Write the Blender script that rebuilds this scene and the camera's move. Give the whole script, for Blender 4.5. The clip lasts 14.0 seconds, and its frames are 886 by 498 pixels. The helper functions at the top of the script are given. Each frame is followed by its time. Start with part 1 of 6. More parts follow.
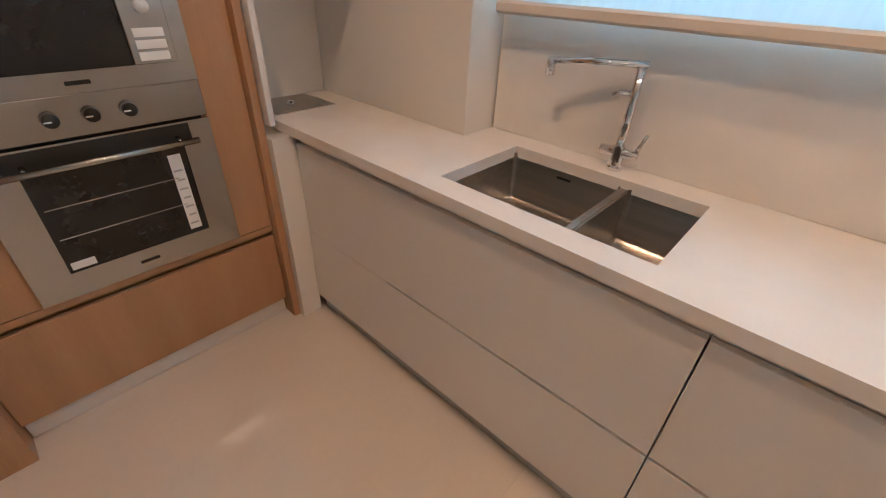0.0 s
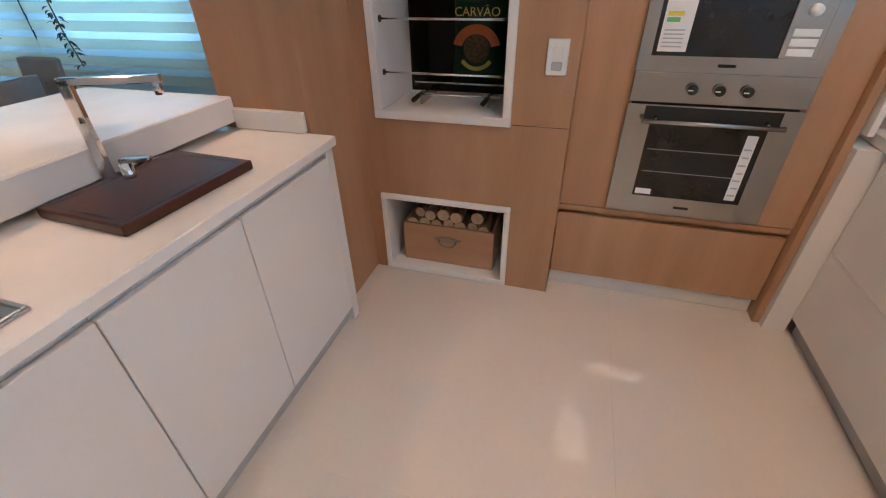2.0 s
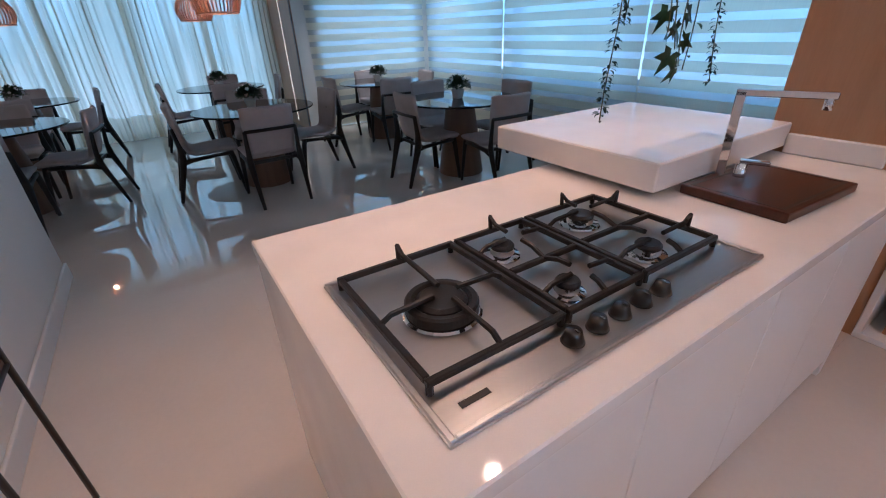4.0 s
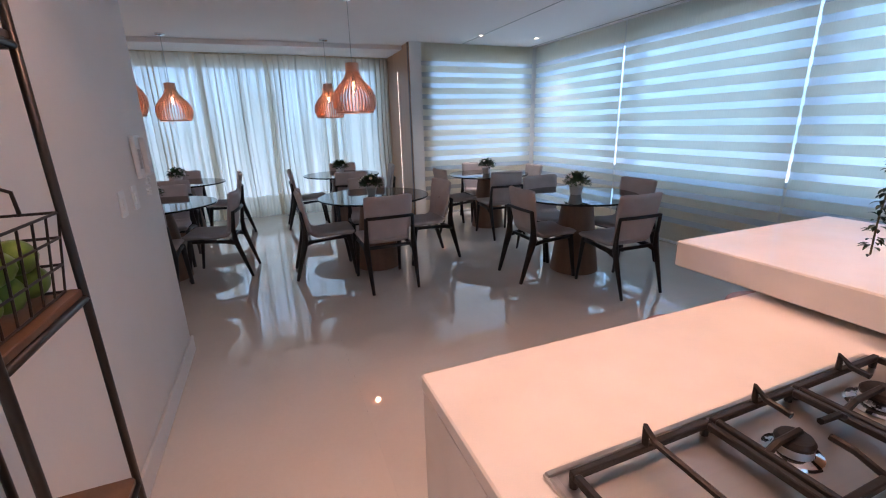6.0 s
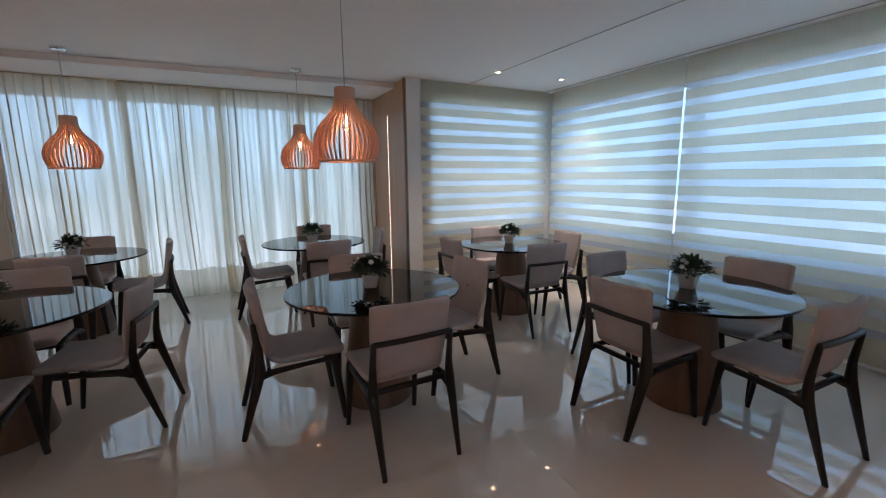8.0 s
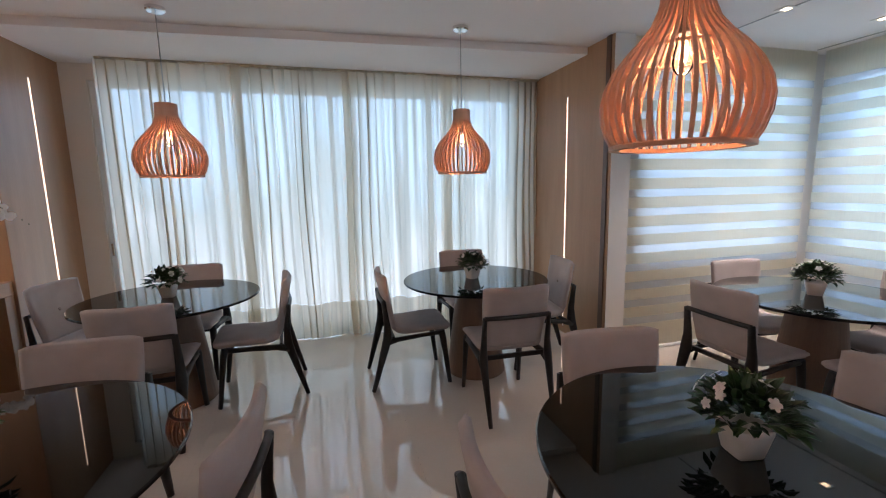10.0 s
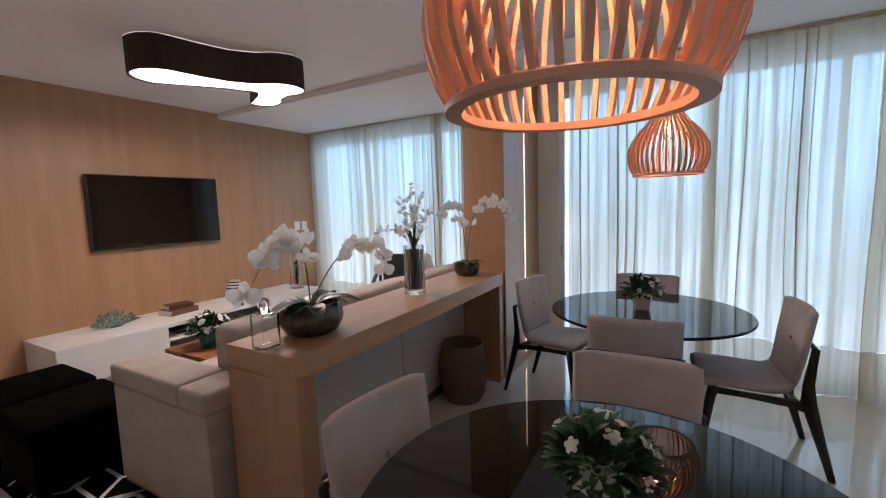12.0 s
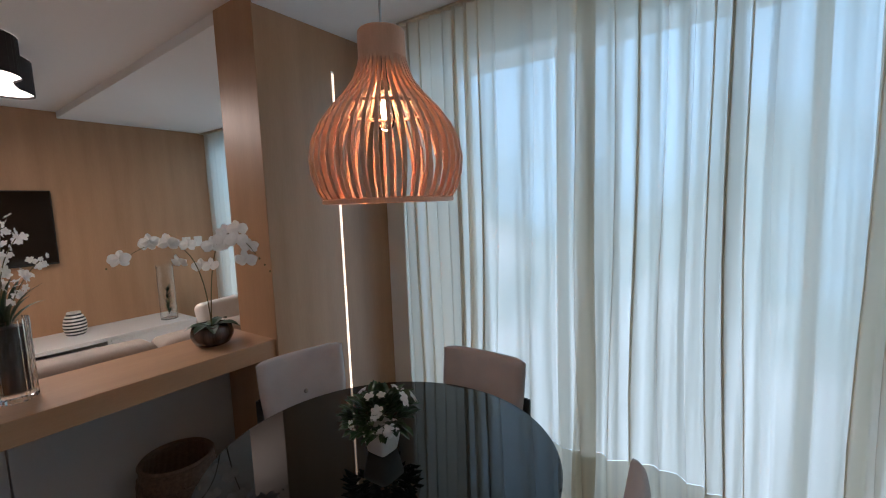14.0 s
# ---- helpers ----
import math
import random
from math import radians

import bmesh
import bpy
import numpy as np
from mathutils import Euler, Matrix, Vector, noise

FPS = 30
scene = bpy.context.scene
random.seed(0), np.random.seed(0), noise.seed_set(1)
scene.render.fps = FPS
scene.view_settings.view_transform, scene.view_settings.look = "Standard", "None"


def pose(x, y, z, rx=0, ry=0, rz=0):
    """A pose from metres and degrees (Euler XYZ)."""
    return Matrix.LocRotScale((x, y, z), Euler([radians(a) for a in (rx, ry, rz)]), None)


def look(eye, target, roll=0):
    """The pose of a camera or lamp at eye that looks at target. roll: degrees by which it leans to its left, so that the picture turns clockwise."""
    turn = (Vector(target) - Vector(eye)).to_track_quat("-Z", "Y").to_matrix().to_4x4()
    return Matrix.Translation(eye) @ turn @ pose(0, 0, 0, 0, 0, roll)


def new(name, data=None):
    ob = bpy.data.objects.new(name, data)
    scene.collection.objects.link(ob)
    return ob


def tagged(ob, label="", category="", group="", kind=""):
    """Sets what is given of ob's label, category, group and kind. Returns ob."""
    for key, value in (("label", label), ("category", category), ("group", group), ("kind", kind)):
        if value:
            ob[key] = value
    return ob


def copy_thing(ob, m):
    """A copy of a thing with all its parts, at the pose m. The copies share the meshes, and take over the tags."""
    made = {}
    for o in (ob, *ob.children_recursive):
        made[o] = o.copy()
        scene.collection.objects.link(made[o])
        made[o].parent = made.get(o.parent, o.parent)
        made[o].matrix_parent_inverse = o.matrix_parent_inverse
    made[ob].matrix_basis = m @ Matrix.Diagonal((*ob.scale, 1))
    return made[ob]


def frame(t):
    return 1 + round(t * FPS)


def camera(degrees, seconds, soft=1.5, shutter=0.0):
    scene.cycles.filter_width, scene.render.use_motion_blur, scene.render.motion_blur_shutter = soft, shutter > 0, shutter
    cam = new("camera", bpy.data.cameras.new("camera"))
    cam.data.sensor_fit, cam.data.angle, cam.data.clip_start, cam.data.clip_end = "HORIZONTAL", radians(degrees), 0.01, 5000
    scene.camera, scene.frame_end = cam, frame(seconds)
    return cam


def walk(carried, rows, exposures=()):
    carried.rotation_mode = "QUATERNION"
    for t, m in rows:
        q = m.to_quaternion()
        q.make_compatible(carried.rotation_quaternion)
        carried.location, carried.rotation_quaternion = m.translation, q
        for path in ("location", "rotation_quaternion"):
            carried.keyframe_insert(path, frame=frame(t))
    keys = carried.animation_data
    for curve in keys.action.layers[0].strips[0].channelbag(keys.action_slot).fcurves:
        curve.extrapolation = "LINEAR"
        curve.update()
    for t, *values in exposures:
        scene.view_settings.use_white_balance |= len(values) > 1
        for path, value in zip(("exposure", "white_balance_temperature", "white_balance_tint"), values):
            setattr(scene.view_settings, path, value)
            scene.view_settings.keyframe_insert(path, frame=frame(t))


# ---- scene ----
# ---------- camera ----------
cam = camera(92.7, 14.0, soft=1.1)
PATH = [
    (0, (0.399, 0.645, 1.393), (-0.712, 1.897, 0.299), 2.6),
    (0.5, (0.589, 0.37, 1.405), (-0.876, 1.115, 0.266), 2.6),
    (1, (0.685, 0.35, 1.4), (-0.957, 0.45, 0.264), 1.2),
    (1.5, (0.658, 0.401, 1.426), (-0.974, 0.14, 0.299), -0.8),
    (2, (0.725, 0.352, 1.417), (-0.867, -0.145, 0.313), -1.2),
    (2.5, (0.912, 0.208, 1.399), (-0.587, -0.569, 0.327), -1.4),
    (3, (1.107, 0.05, 1.385), (-0.249, -1.001, 0.357), -1.8),
    (3.5, (1.312, -0.18, 1.394), (0.152, -1.486, 0.421), -2.3),
    (3.7, (1.398, -0.216, 1.399), (0.339, -1.613, 0.437), -2.4),
    (5.9, (1.609, -0.543, 1.451), (0.859, -2.445, 0.786), -1.8),
    (6, (1.614, -0.605, 1.452), (0.852, -2.522, 0.847), -1.5),
    (6.5, (1.633, -1.041, 1.458), (0.84, -2.99, 1.015), -1.1),
    (7, (1.512, -1.417, 1.482), (0.705, -3.364, 1.059), -1.3),
    (7.2, (1.481, -1.579, 1.482), (0.64, -3.516, 1.077), -1.2),
    (9.5, (1.485, -3.784, 1.481), (0.449, -5.64, 1.153), -0.3),
    (10, (1.717, -4.181, 1.497), (1.156, -6.233, 1.183), -1.1),
    (10.5, (2.063, -4.36, 1.487), (2.129, -6.491, 1.208), -1.8),
    (11, (2.408, -4.468, 1.468), (2.985, -6.524, 1.205), -1.9),
    (11.5, (2.692, -4.563, 1.459), (3.586, -6.504, 1.223), -1.8),
    (12, (2.61, -4.595, 1.458), (3.67, -6.453, 1.237), -1.8),
    (12.5, (2.314, -4.818, 1.457), (3.554, -6.562, 1.253), -1.9),
    (13, (2.061, -5.32, 1.46), (3.348, -7.031, 1.26), -2.1),
    (13.5, (1.875, -5.96, 1.533), (3.152, -7.679, 1.329), -2.1),
    (14, (1.850, -6.530, 1.583), (3.004, -8.150, 1.372), -2.1),
]
walk(cam, [(t, look(eye, target, roll)) for t, eye, target, roll in PATH],
     [(0.0, 0.8, 5780, 0), (0.7, 1.1, 5620, -1), (1.5, 1.2, 5200, -5), (3.0, 0.82, 4950, 2), (3.7, 0.75, 4900, 7),
      (6.0, 1.12, 5700, 22), (7.0, 0.85, 5900, 18), (9.5, 1.18, 6600, 25), (10.0, 1.25, 6450, 24), (10.5, 1.25, 6350, 24), (12.0, 1.23, 6050, 21), (13.0, 1.17, 6200, 19), (14.0, 0.85, 6050, 17)])

# ---------- world ----------
world = bpy.data.worlds.new("sky")
world.use_nodes = True
scene.world = world
wn = world.node_tree
sky = wn.nodes.new("ShaderNodeTexSky")
sky.sky_type, sky.sun_disc = "NISHITA", False
sky.sun_elevation, sky.sun_rotation = radians(50), radians(200)
wn.links.new(sky.outputs[0], wn.nodes["Background"].inputs[0])
wn.nodes["Background"].inputs[1].default_value = 0.12


def lamp(name, kind, m, power, colour, size=0.1, size_y=None, spot=None, blend=0.6):
    d = bpy.data.lights.new(name, kind)
    d.energy, d.color = power, colour
    if kind == "AREA":
        d.size = size
        if size_y:
            d.shape, d.size_y = "RECTANGLE", size_y
        else:
            d.shape = "DISK"
    else:
        d.shadow_soft_size = size
    if kind == "SPOT":
        d.spot_size, d.spot_blend = radians(spot), blend
    ob = new(name, d)
    ob.matrix_world = m
    return ob


WARM = (1.0, 0.56, 0.325)
CEIL = 2.666         # ceiling height
SOFF = 2.605         # lowered strip along the windows
# First four are unseen, added to light sink wall, oven tower and aisle.
KITCHEN_SPOTS = [(0.9, 1.3), (-0.3, 0.85), (2.0, 0.8), (1.75, -0.25), (-0.5, -1.41), (0.45, -1.41), (1.4, -1.41), (1.75, -2.2)]
DINING_SPOTS = [(-1.420, -6.556), (-2.338, -6.530)]
for sx, sy in KITCHEN_SPOTS:
    over_island = -1.5 < sy < -1.3
    lamp("downlight_beam", "SPOT", pose(sx, sy, CEIL - 0.03), (10 if sy < -2 else 10) if sx > 1.7 else 29 if over_island else 24.5, (1.0, 0.52, 0.29) if over_island else WARM, 0.04, spot=84 if over_island else 140 if sy > -1.5 else 100, blend=0.9)
for sx, sy in DINING_SPOTS:
    lamp("downlight_beam", "SPOT", pose(sx, sy, CEIL - 0.03), 45, (1.0, 0.84, 0.68), 0.016, spot=92, blend=0.9)

# ---------- materials ----------
def nodes_of(name):
    m = bpy.data.materials.new(name)
    m.use_nodes = True
    return m, m.node_tree.nodes, m.node_tree.links, m.node_tree.nodes["Principled BSDF"]


def surface(name, c1, c2, rough=0.5, metal=0.0, scale=(6, 6, 6), bump=0.0, fine=60.0, spec=0.5, coat=0.0, vary=0.0, detail=4.0, rough_var=0.06, coat_rough=0.08):
    """Two-tone material: a broad and a fine noise mix two colours; optional bump and a shift from object to object."""
    m, n, l, b = nodes_of(name)
    tc = n.new("ShaderNodeTexCoord")
    mp = n.new("ShaderNodeMapping")
    mp.inputs["Scale"].default_value = scale
    l.new(tc.outputs["Object"], mp.inputs[0])
    big = n.new("ShaderNodeTexNoise")
    big.inputs["Scale"].default_value, big.inputs["Detail"].default_value = 1.0, detail
    l.new(mp.outputs[0], big.inputs["Vector"])
    small = n.new("ShaderNodeTexNoise")
    small.inputs["Scale"].default_value, small.inputs["Detail"].default_value = fine / max(scale), 3.0
    l.new(mp.outputs[0], small.inputs["Vector"])
    mix = n.new("ShaderNodeMath")
    mix.operation = "MULTIPLY_ADD"
    l.new(small.outputs["Fac"], mix.inputs[0])
    mix.inputs[1].default_value = 0.4
    sc = n.new("ShaderNodeMath")
    sc.operation = "MULTIPLY_ADD"
    l.new(big.outputs["Fac"], sc.inputs[0])
    sc.inputs[1].default_value, sc.inputs[2].default_value = 1.3, -0.35
    l.new(sc.outputs[0], mix.inputs[2])
    fac = mix.outputs[0]
    if vary:
        oi = n.new("ShaderNodeObjectInfo")
        va = n.new("ShaderNodeMath")
        va.operation = "MULTIPLY_ADD"
        l.new(oi.outputs["Random"], va.inputs[0])
        va.inputs[1].default_value = vary
        l.new(fac, va.inputs[2])
        fac = va.outputs[0]
    ramp = n.new("ShaderNodeValToRGB")
    ramp.color_ramp.elements[0].position, ramp.color_ramp.elements[1].position = 0.2, 0.9
    ramp.color_ramp.elements[0].color, ramp.color_ramp.elements[1].color = (*c1, 1), (*c2, 1)
    l.new(fac, ramp.inputs[0])
    l.new(ramp.outputs[0], b.inputs["Base Color"])
    rr = n.new("ShaderNodeMapRange")
    l.new(big.outputs["Fac"], rr.inputs["Value"])
    rr.inputs["To Min"].default_value, rr.inputs["To Max"].default_value = max(0.0, rough - rough_var), rough + rough_var
    l.new(rr.outputs[0], b.inputs["Roughness"])
    b.inputs["Metallic"].default_value = metal
    b.inputs["Specular IOR Level"].default_value = spec
    b.inputs["Coat Weight"].default_value = coat
    b.inputs["Coat Roughness"].default_value = coat_rough
    if bump:
        bp = n.new("ShaderNodeBump")
        bp.inputs["Strength"].default_value, bp.inputs["Distance"].default_value = bump, 0.002
        l.new(small.outputs["Fac"], bp.inputs["Height"])
        l.new(bp.outputs[0], b.inputs["Normal"])
    return m


def glow(name, colour, strength):
    m, n, l, b = nodes_of(name)
    b.inputs["Base Color"].default_value = (*colour, 1)
    b.inputs["Emission Color"].default_value = (*colour, 1)
    b.inputs["Emission Strength"].default_value = strength
    return m


def glass(name, colour=(1, 1, 1), rough=0.0, ior=1.45):
    m, n, l, b = nodes_of(name)
    b.inputs["Base Color"].default_value = (*colour, 1)
    b.inputs["Transmission Weight"].default_value = 1.0
    b.inputs["Roughness"].default_value = rough
    b.inputs["IOR"].default_value = ior
    return m


def sheer(name, colour, clear, thick=0.75, fold_shade=0.0):
    """A woven cloth: part open (clear), the threads both reflect and let light through."""
    m, n, l, b = nodes_of(name)
    n.remove(b)
    out = n["Material Output"]
    dif, tra, clr = n.new("ShaderNodeBsdfDiffuse"), n.new("ShaderNodeBsdfTranslucent"), n.new("ShaderNodeBsdfTransparent")
    tc = n.new("ShaderNodeTexCoord")
    no = n.new("ShaderNodeTexNoise")
    no.inputs["Scale"].default_value, no.inputs["Detail"].default_value = 14.0, 5.0
    mp = n.new("ShaderNodeMapping")
    mp.inputs["Scale"].default_value = (6, 6, 0.4)
    l.new(tc.outputs["Object"], mp.inputs[0])
    l.new(mp.outputs[0], no.inputs["Vector"])
    ramp = n.new("ShaderNodeValToRGB")
    # base weave tone, darkened further where fold shading is painted in
    ramp.color_ramp.elements[0].color = (*[c * (0.86 - 0.45 * fold_shade) for c in colour], 1)
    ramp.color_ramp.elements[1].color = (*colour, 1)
    ramp.color_ramp.elements[0].position, ramp.color_ramp.elements[1].position = 0.32 * min(1, fold_shade * 4), 1 - 0.36 * min(1, fold_shade * 4)
    l.new(no.outputs["Fac"], ramp.inputs[0])
    for s in (dif, tra):
        l.new(ramp.outputs[0], s.inputs["Color"])
    m1, m2 = n.new("ShaderNodeMixShader"), n.new("ShaderNodeMixShader")
    m1.inputs[0].default_value = thick
    l.new(dif.outputs[0], m1.inputs[1])
    l.new(tra.outputs[0], m1.inputs[2])
    m2.inputs[0].default_value = clear
    # upright noise streaks in tone and openness stand in for shaded folds
    if fold_shade:
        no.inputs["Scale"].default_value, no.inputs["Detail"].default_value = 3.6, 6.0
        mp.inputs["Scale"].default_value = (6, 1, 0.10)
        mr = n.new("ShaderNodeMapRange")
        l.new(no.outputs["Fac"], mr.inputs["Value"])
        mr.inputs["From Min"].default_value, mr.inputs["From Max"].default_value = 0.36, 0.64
        mr.inputs["To Min"].default_value, mr.inputs["To Max"].default_value = clear * (1 - fold_shade * 2), clear * (1 + fold_shade * 2)
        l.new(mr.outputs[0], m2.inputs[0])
    l.new(m1.outputs[0], m2.inputs[1])
    l.new(clr.outputs[0], m2.inputs[2])
    l.new(m2.outputs[0], out.inputs["Surface"])
    return m


OAK = surface("oak veneer", (0.385, 0.214, 0.110), (0.492, 0.292, 0.162), 0.42, scale=(9, 9, 0.9), fine=160, bump=0.12, detail=6)
OAK_H = surface("oak veneer, level grain", (0.385, 0.214, 0.110), (0.492, 0.292, 0.162), 0.4, scale=(9, 0.9, 9), fine=160, bump=0.12, detail=6)
OAK_X = surface("oak veneer, grain along the front", (0.385, 0.214, 0.110), (0.492, 0.292, 0.162), 0.4, scale=(0.9, 9, 9), fine=160, bump=0.12, detail=6)
LACQUER = surface("white lacquer", (0.76, 0.74, 0.71), (0.82, 0.80, 0.77), 0.38, scale=(2, 2, 2), fine=90, rough_var=0.04)
QUARTZ = surface("white quartz", (0.76, 0.73, 0.69), (0.86, 0.83, 0.79), 0.06, scale=(5, 5, 5), fine=400, rough_var=0.02)
PAINT = surface("white wall paint", (0.74, 0.72, 0.68), (0.80, 0.78, 0.74), 0.7, scale=(2, 2, 2), fine=200, bump=0.08)
CEILING = surface("ceiling paint", (0.86, 0.85, 0.84), (0.90, 0.89, 0.88), 0.8, scale=(1, 1, 1), fine=200, bump=0.04)
GREYPAINT = surface("grey panel", (0.42, 0.43, 0.43), (0.48, 0.49, 0.49), 0.5, scale=(2, 2, 2), fine=90)
TILE = surface("polished porcelain", (0.68, 0.62, 0.55), (0.75, 0.69, 0.62), 0.012, scale=(1.7, 1.7, 1.7), fine=45, spec=0.6, vary=0.015, rough_var=0.006, coat=0.7, coat_rough=0.004)
polish = TILE.node_tree.nodes["Principled BSDF"].inputs
polish["Coat Weight"].default_value, polish["Coat IOR"].default_value = 1.0, 1.56
GROUT = surface("grout", (0.71, 0.655, 0.585), (0.79, 0.735, 0.665), 0.4)
STEEL = surface("brushed steel", (0.45, 0.445, 0.43), (0.465, 0.46, 0.445), 0.22, 1.0, scale=(90, 0.6, 90), fine=300, rough_var=0.008)
STEEL_S = surface("sink steel", (0.42, 0.39, 0.36), (0.55, 0.52, 0.48), 0.32, 1.0, scale=(1.5, 50, 50), fine=300)
HOBSTEEL = surface("hob steel", (0.55, 0.55, 0.54), (0.58, 0.58, 0.57), 0.30, 1.0, scale=(0.6, 90, 90), fine=300, rough_var=0.02)
CHROME = surface("chrome", (0.75, 0.75, 0.76), (0.82, 0.82, 0.83), 0.06, 1.0, rough_var=0.02)
ALU = surface("white aluminium", (0.72, 0.74, 0.76), (0.80, 0.82, 0.84), 0.35)
IRON = surface("cast iron", (0.009, 0.009, 0.010), (0.02, 0.02, 0.02), 0.45, bump=0.2, fine=300, spec=0.35)
BLACK = surface("black plastic", (0.012, 0.012, 0.012), (0.022, 0.022, 0.022), 0.32)
SCREEN = surface("dark gloss screen", (0.003, 0.003, 0.0035), (0.006, 0.006, 0.0065), 0.09, rough_var=0.0)
OVENGLASS = surface("oven glass", (0.013, 0.013, 0.013), (0.016, 0.016, 0.016), 0.27, rough_var=0.0)
LINING_BLACK = surface("near-black lining", (0.006, 0.006, 0.006), (0.016, 0.015, 0.014), 0.8)
TOPGLASS = surface("smoked glass", (0.002, 0.003, 0.003), (0.004, 0.005, 0.005), 0.02, rough_var=0.005, spec=0.5)
TAUPE = surface("taupe cloth", (0.43, 0.372, 0.355), (0.53, 0.465, 0.445), 0.9, scale=(8, 8, 8), fine=900, bump=0.35, vary=0.1)
BUTTON = surface("taupe button", (0.30, 0.25, 0.225), (0.36, 0.30, 0.27), 0.85, fine=900)
EBONY = surface("black-stained wood", (0.006, 0.005, 0.005), (0.016, 0.013, 0.012), 0.45, scale=(20, 20, 3), fine=200, bump=0.1)
WALNUT = surface("walnut", (0.085, 0.045, 0.026), (0.17, 0.092, 0.055), 0.4, scale=(14, 14, 1.5), fine=200, bump=0.1)
PEDESTAL = surface("brown veneer", (0.17, 0.098, 0.065), (0.26, 0.158, 0.108), 0.42, scale=(14, 14, 1.2), fine=200, bump=0.1)
BOARD = surface("dark cutting board", (0.028, 0.008, 0.005), (0.085, 0.025, 0.014), 0.3, scale=(3, 30, 30), fine=200, coat=0.12, spec=0.4)
STOOLWOOD = surface("reddish wood", (0.20, 0.062, 0.030), (0.36, 0.125, 0.062), 0.35, scale=(4, 26, 26), fine=200, bump=0.1)
LAMPWOOD = surface("orange wood veneer", (0.66, 0.355, 0.22), (0.80, 0.47, 0.315), 0.5, scale=(10, 10, 2), fine=200, bump=0.1, vary=0.1)
# drape and hem both carry painted streaks of fold shading
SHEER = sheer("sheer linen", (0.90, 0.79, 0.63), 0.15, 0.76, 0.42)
HEM = sheer("double linen hem", (0.86, 0.76, 0.60), 0.02, 0.48, 0.25)
BAND = sheer("blind band", (0.93, 0.90, 0.80), 0.0, 0.74)
VOILE = sheer("blind voile", (0.84, 0.88, 0.91), 0.37, 0.80)
SINKBLIND = sheer("roller blind cloth", (0.84, 0.88, 0.92), 0.05, 0.7)
CLEAR = glass("clear glass", (0.96, 0.98, 0.98))
CERAMIC = surface("white ceramic", (0.66, 0.63, 0.58), (0.76, 0.73, 0.68), 0.3, scale=(12, 12, 12))
LEAF = surface("leaf", (0.010, 0.034, 0.011), (0.042, 0.098, 0.030), 0.42, scale=(18, 18, 18), vary=0.25)
LEAF_D = surface("dark leaf", (0.012, 0.030, 0.014), (0.035, 0.075, 0.030), 0.35, scale=(18, 18, 18))
PETAL = sheer("white petal", (0.96, 0.95, 0.92), 0.0, 0.45)
STALK = surface("flower stalk", (0.10, 0.085, 0.030), (0.16, 0.13, 0.05), 0.5)
BRONZE = surface("mottled bronze glaze", (0.030, 0.020, 0.017), (0.16, 0.12, 0.105), 0.16, 0.55, scale=(28, 28, 5), fine=120)
BARK = surface("bark chips", (0.035, 0.018, 0.012), (0.11, 0.055, 0.04), 0.8, scale=(60, 60, 60), bump=0.8, fine=200)
WICKER = surface("woven fibre", (0.11, 0.062, 0.038), (0.21, 0.13, 0.085), 0.7, scale=(60, 60, 90), bump=0.8, fine=500)
PANELGREY = surface("warm grey lacquer", (0.42, 0.40, 0.38), (0.47, 0.45, 0.43), 0.45, scale=(2, 2, 2), fine=90)
SOFA = surface("beige sofa cloth", (0.40, 0.335, 0.285), (0.50, 0.425, 0.365), 0.92, scale=(7, 7, 7), fine=900, bump=0.35)
BLACKCLOTH = surface("black velvet", (0.0012, 0.0012, 0.0012), (0.003, 0.003, 0.003), 0.95, fine=600, bump=0.3, spec=0.04)
WHITEPL = surface("white plastic", (0.78, 0.78, 0.76), (0.84, 0.84, 0.82), 0.3)
BULB = glow("warm bulb", (1.0, 0.62, 0.28), 16.0)
LED = glow("LED dots", (1.0, 0.72, 0.48), 2.0)
DIFFUSER = glow("lamp diffuser", (1.0, 0.88, 0.76), 2.0)
SPOTGLOW = glow("downlight lens", (1.0, 0.74, 0.46), 5.0)


# ---------- mesh helpers ----------
def thing(name, m, label, category, group="", kind=""):
    ob = new(name)
    ob.empty_display_size = 0.1
    ob.matrix_basis = m
    return tagged(ob, label, category, group, kind)


def finish(name, bm, material, smooth=False):
    me = bpy.data.meshes.new(name)
    bm.normal_update()
    bm.to_mesh(me)
    bm.free()
    me.materials.append(material)
    if smooth:
        me.polygons.foreach_set("use_smooth", [True] * len(me.polygons))
    return me


def part(name, bm, material, parent=None, label="", smooth=False, m=None):
    ob = new(name, finish(name, bm, material, smooth))
    if parent:
        ob.parent = parent
    if m is not None:
        ob.matrix_basis = m
    if label:
        ob["label"] = label
    return ob


def share(name, mesh, parent=None, m=None, label=""):
    ob = new(name, mesh)
    if parent:
        ob.parent = parent
    if m is not None:
        ob.matrix_basis = m
    if label:
        ob["label"] = label
    return ob


def box(x0, y0, z0, x1, y1, z1, bevel=0.0, bm=None, seg=1):
    out = bm or bmesh.new()
    b = bmesh.new() if bm else out
    m = Matrix.Translation(((x0 + x1) / 2, (y0 + y1) / 2, (z0 + z1) / 2)) @ Matrix.Diagonal((abs(x1 - x0), abs(y1 - y0), abs(z1 - z0), 1))
    bmesh.ops.create_cube(b, size=1, matrix=m)
    if bevel:
        bmesh.ops.bevel(b, geom=b.edges[:], offset=bevel, segments=seg, affect="EDGES", profile=0.6)
    if bm:
        merge(out, b)
    return out


def merge(bm, other):
    vs = {v: bm.verts.new(v.co) for v in other.verts}
    for f in other.faces:
        bm.faces.new([vs[v] for v in f.verts])
    other.free()
    return bm


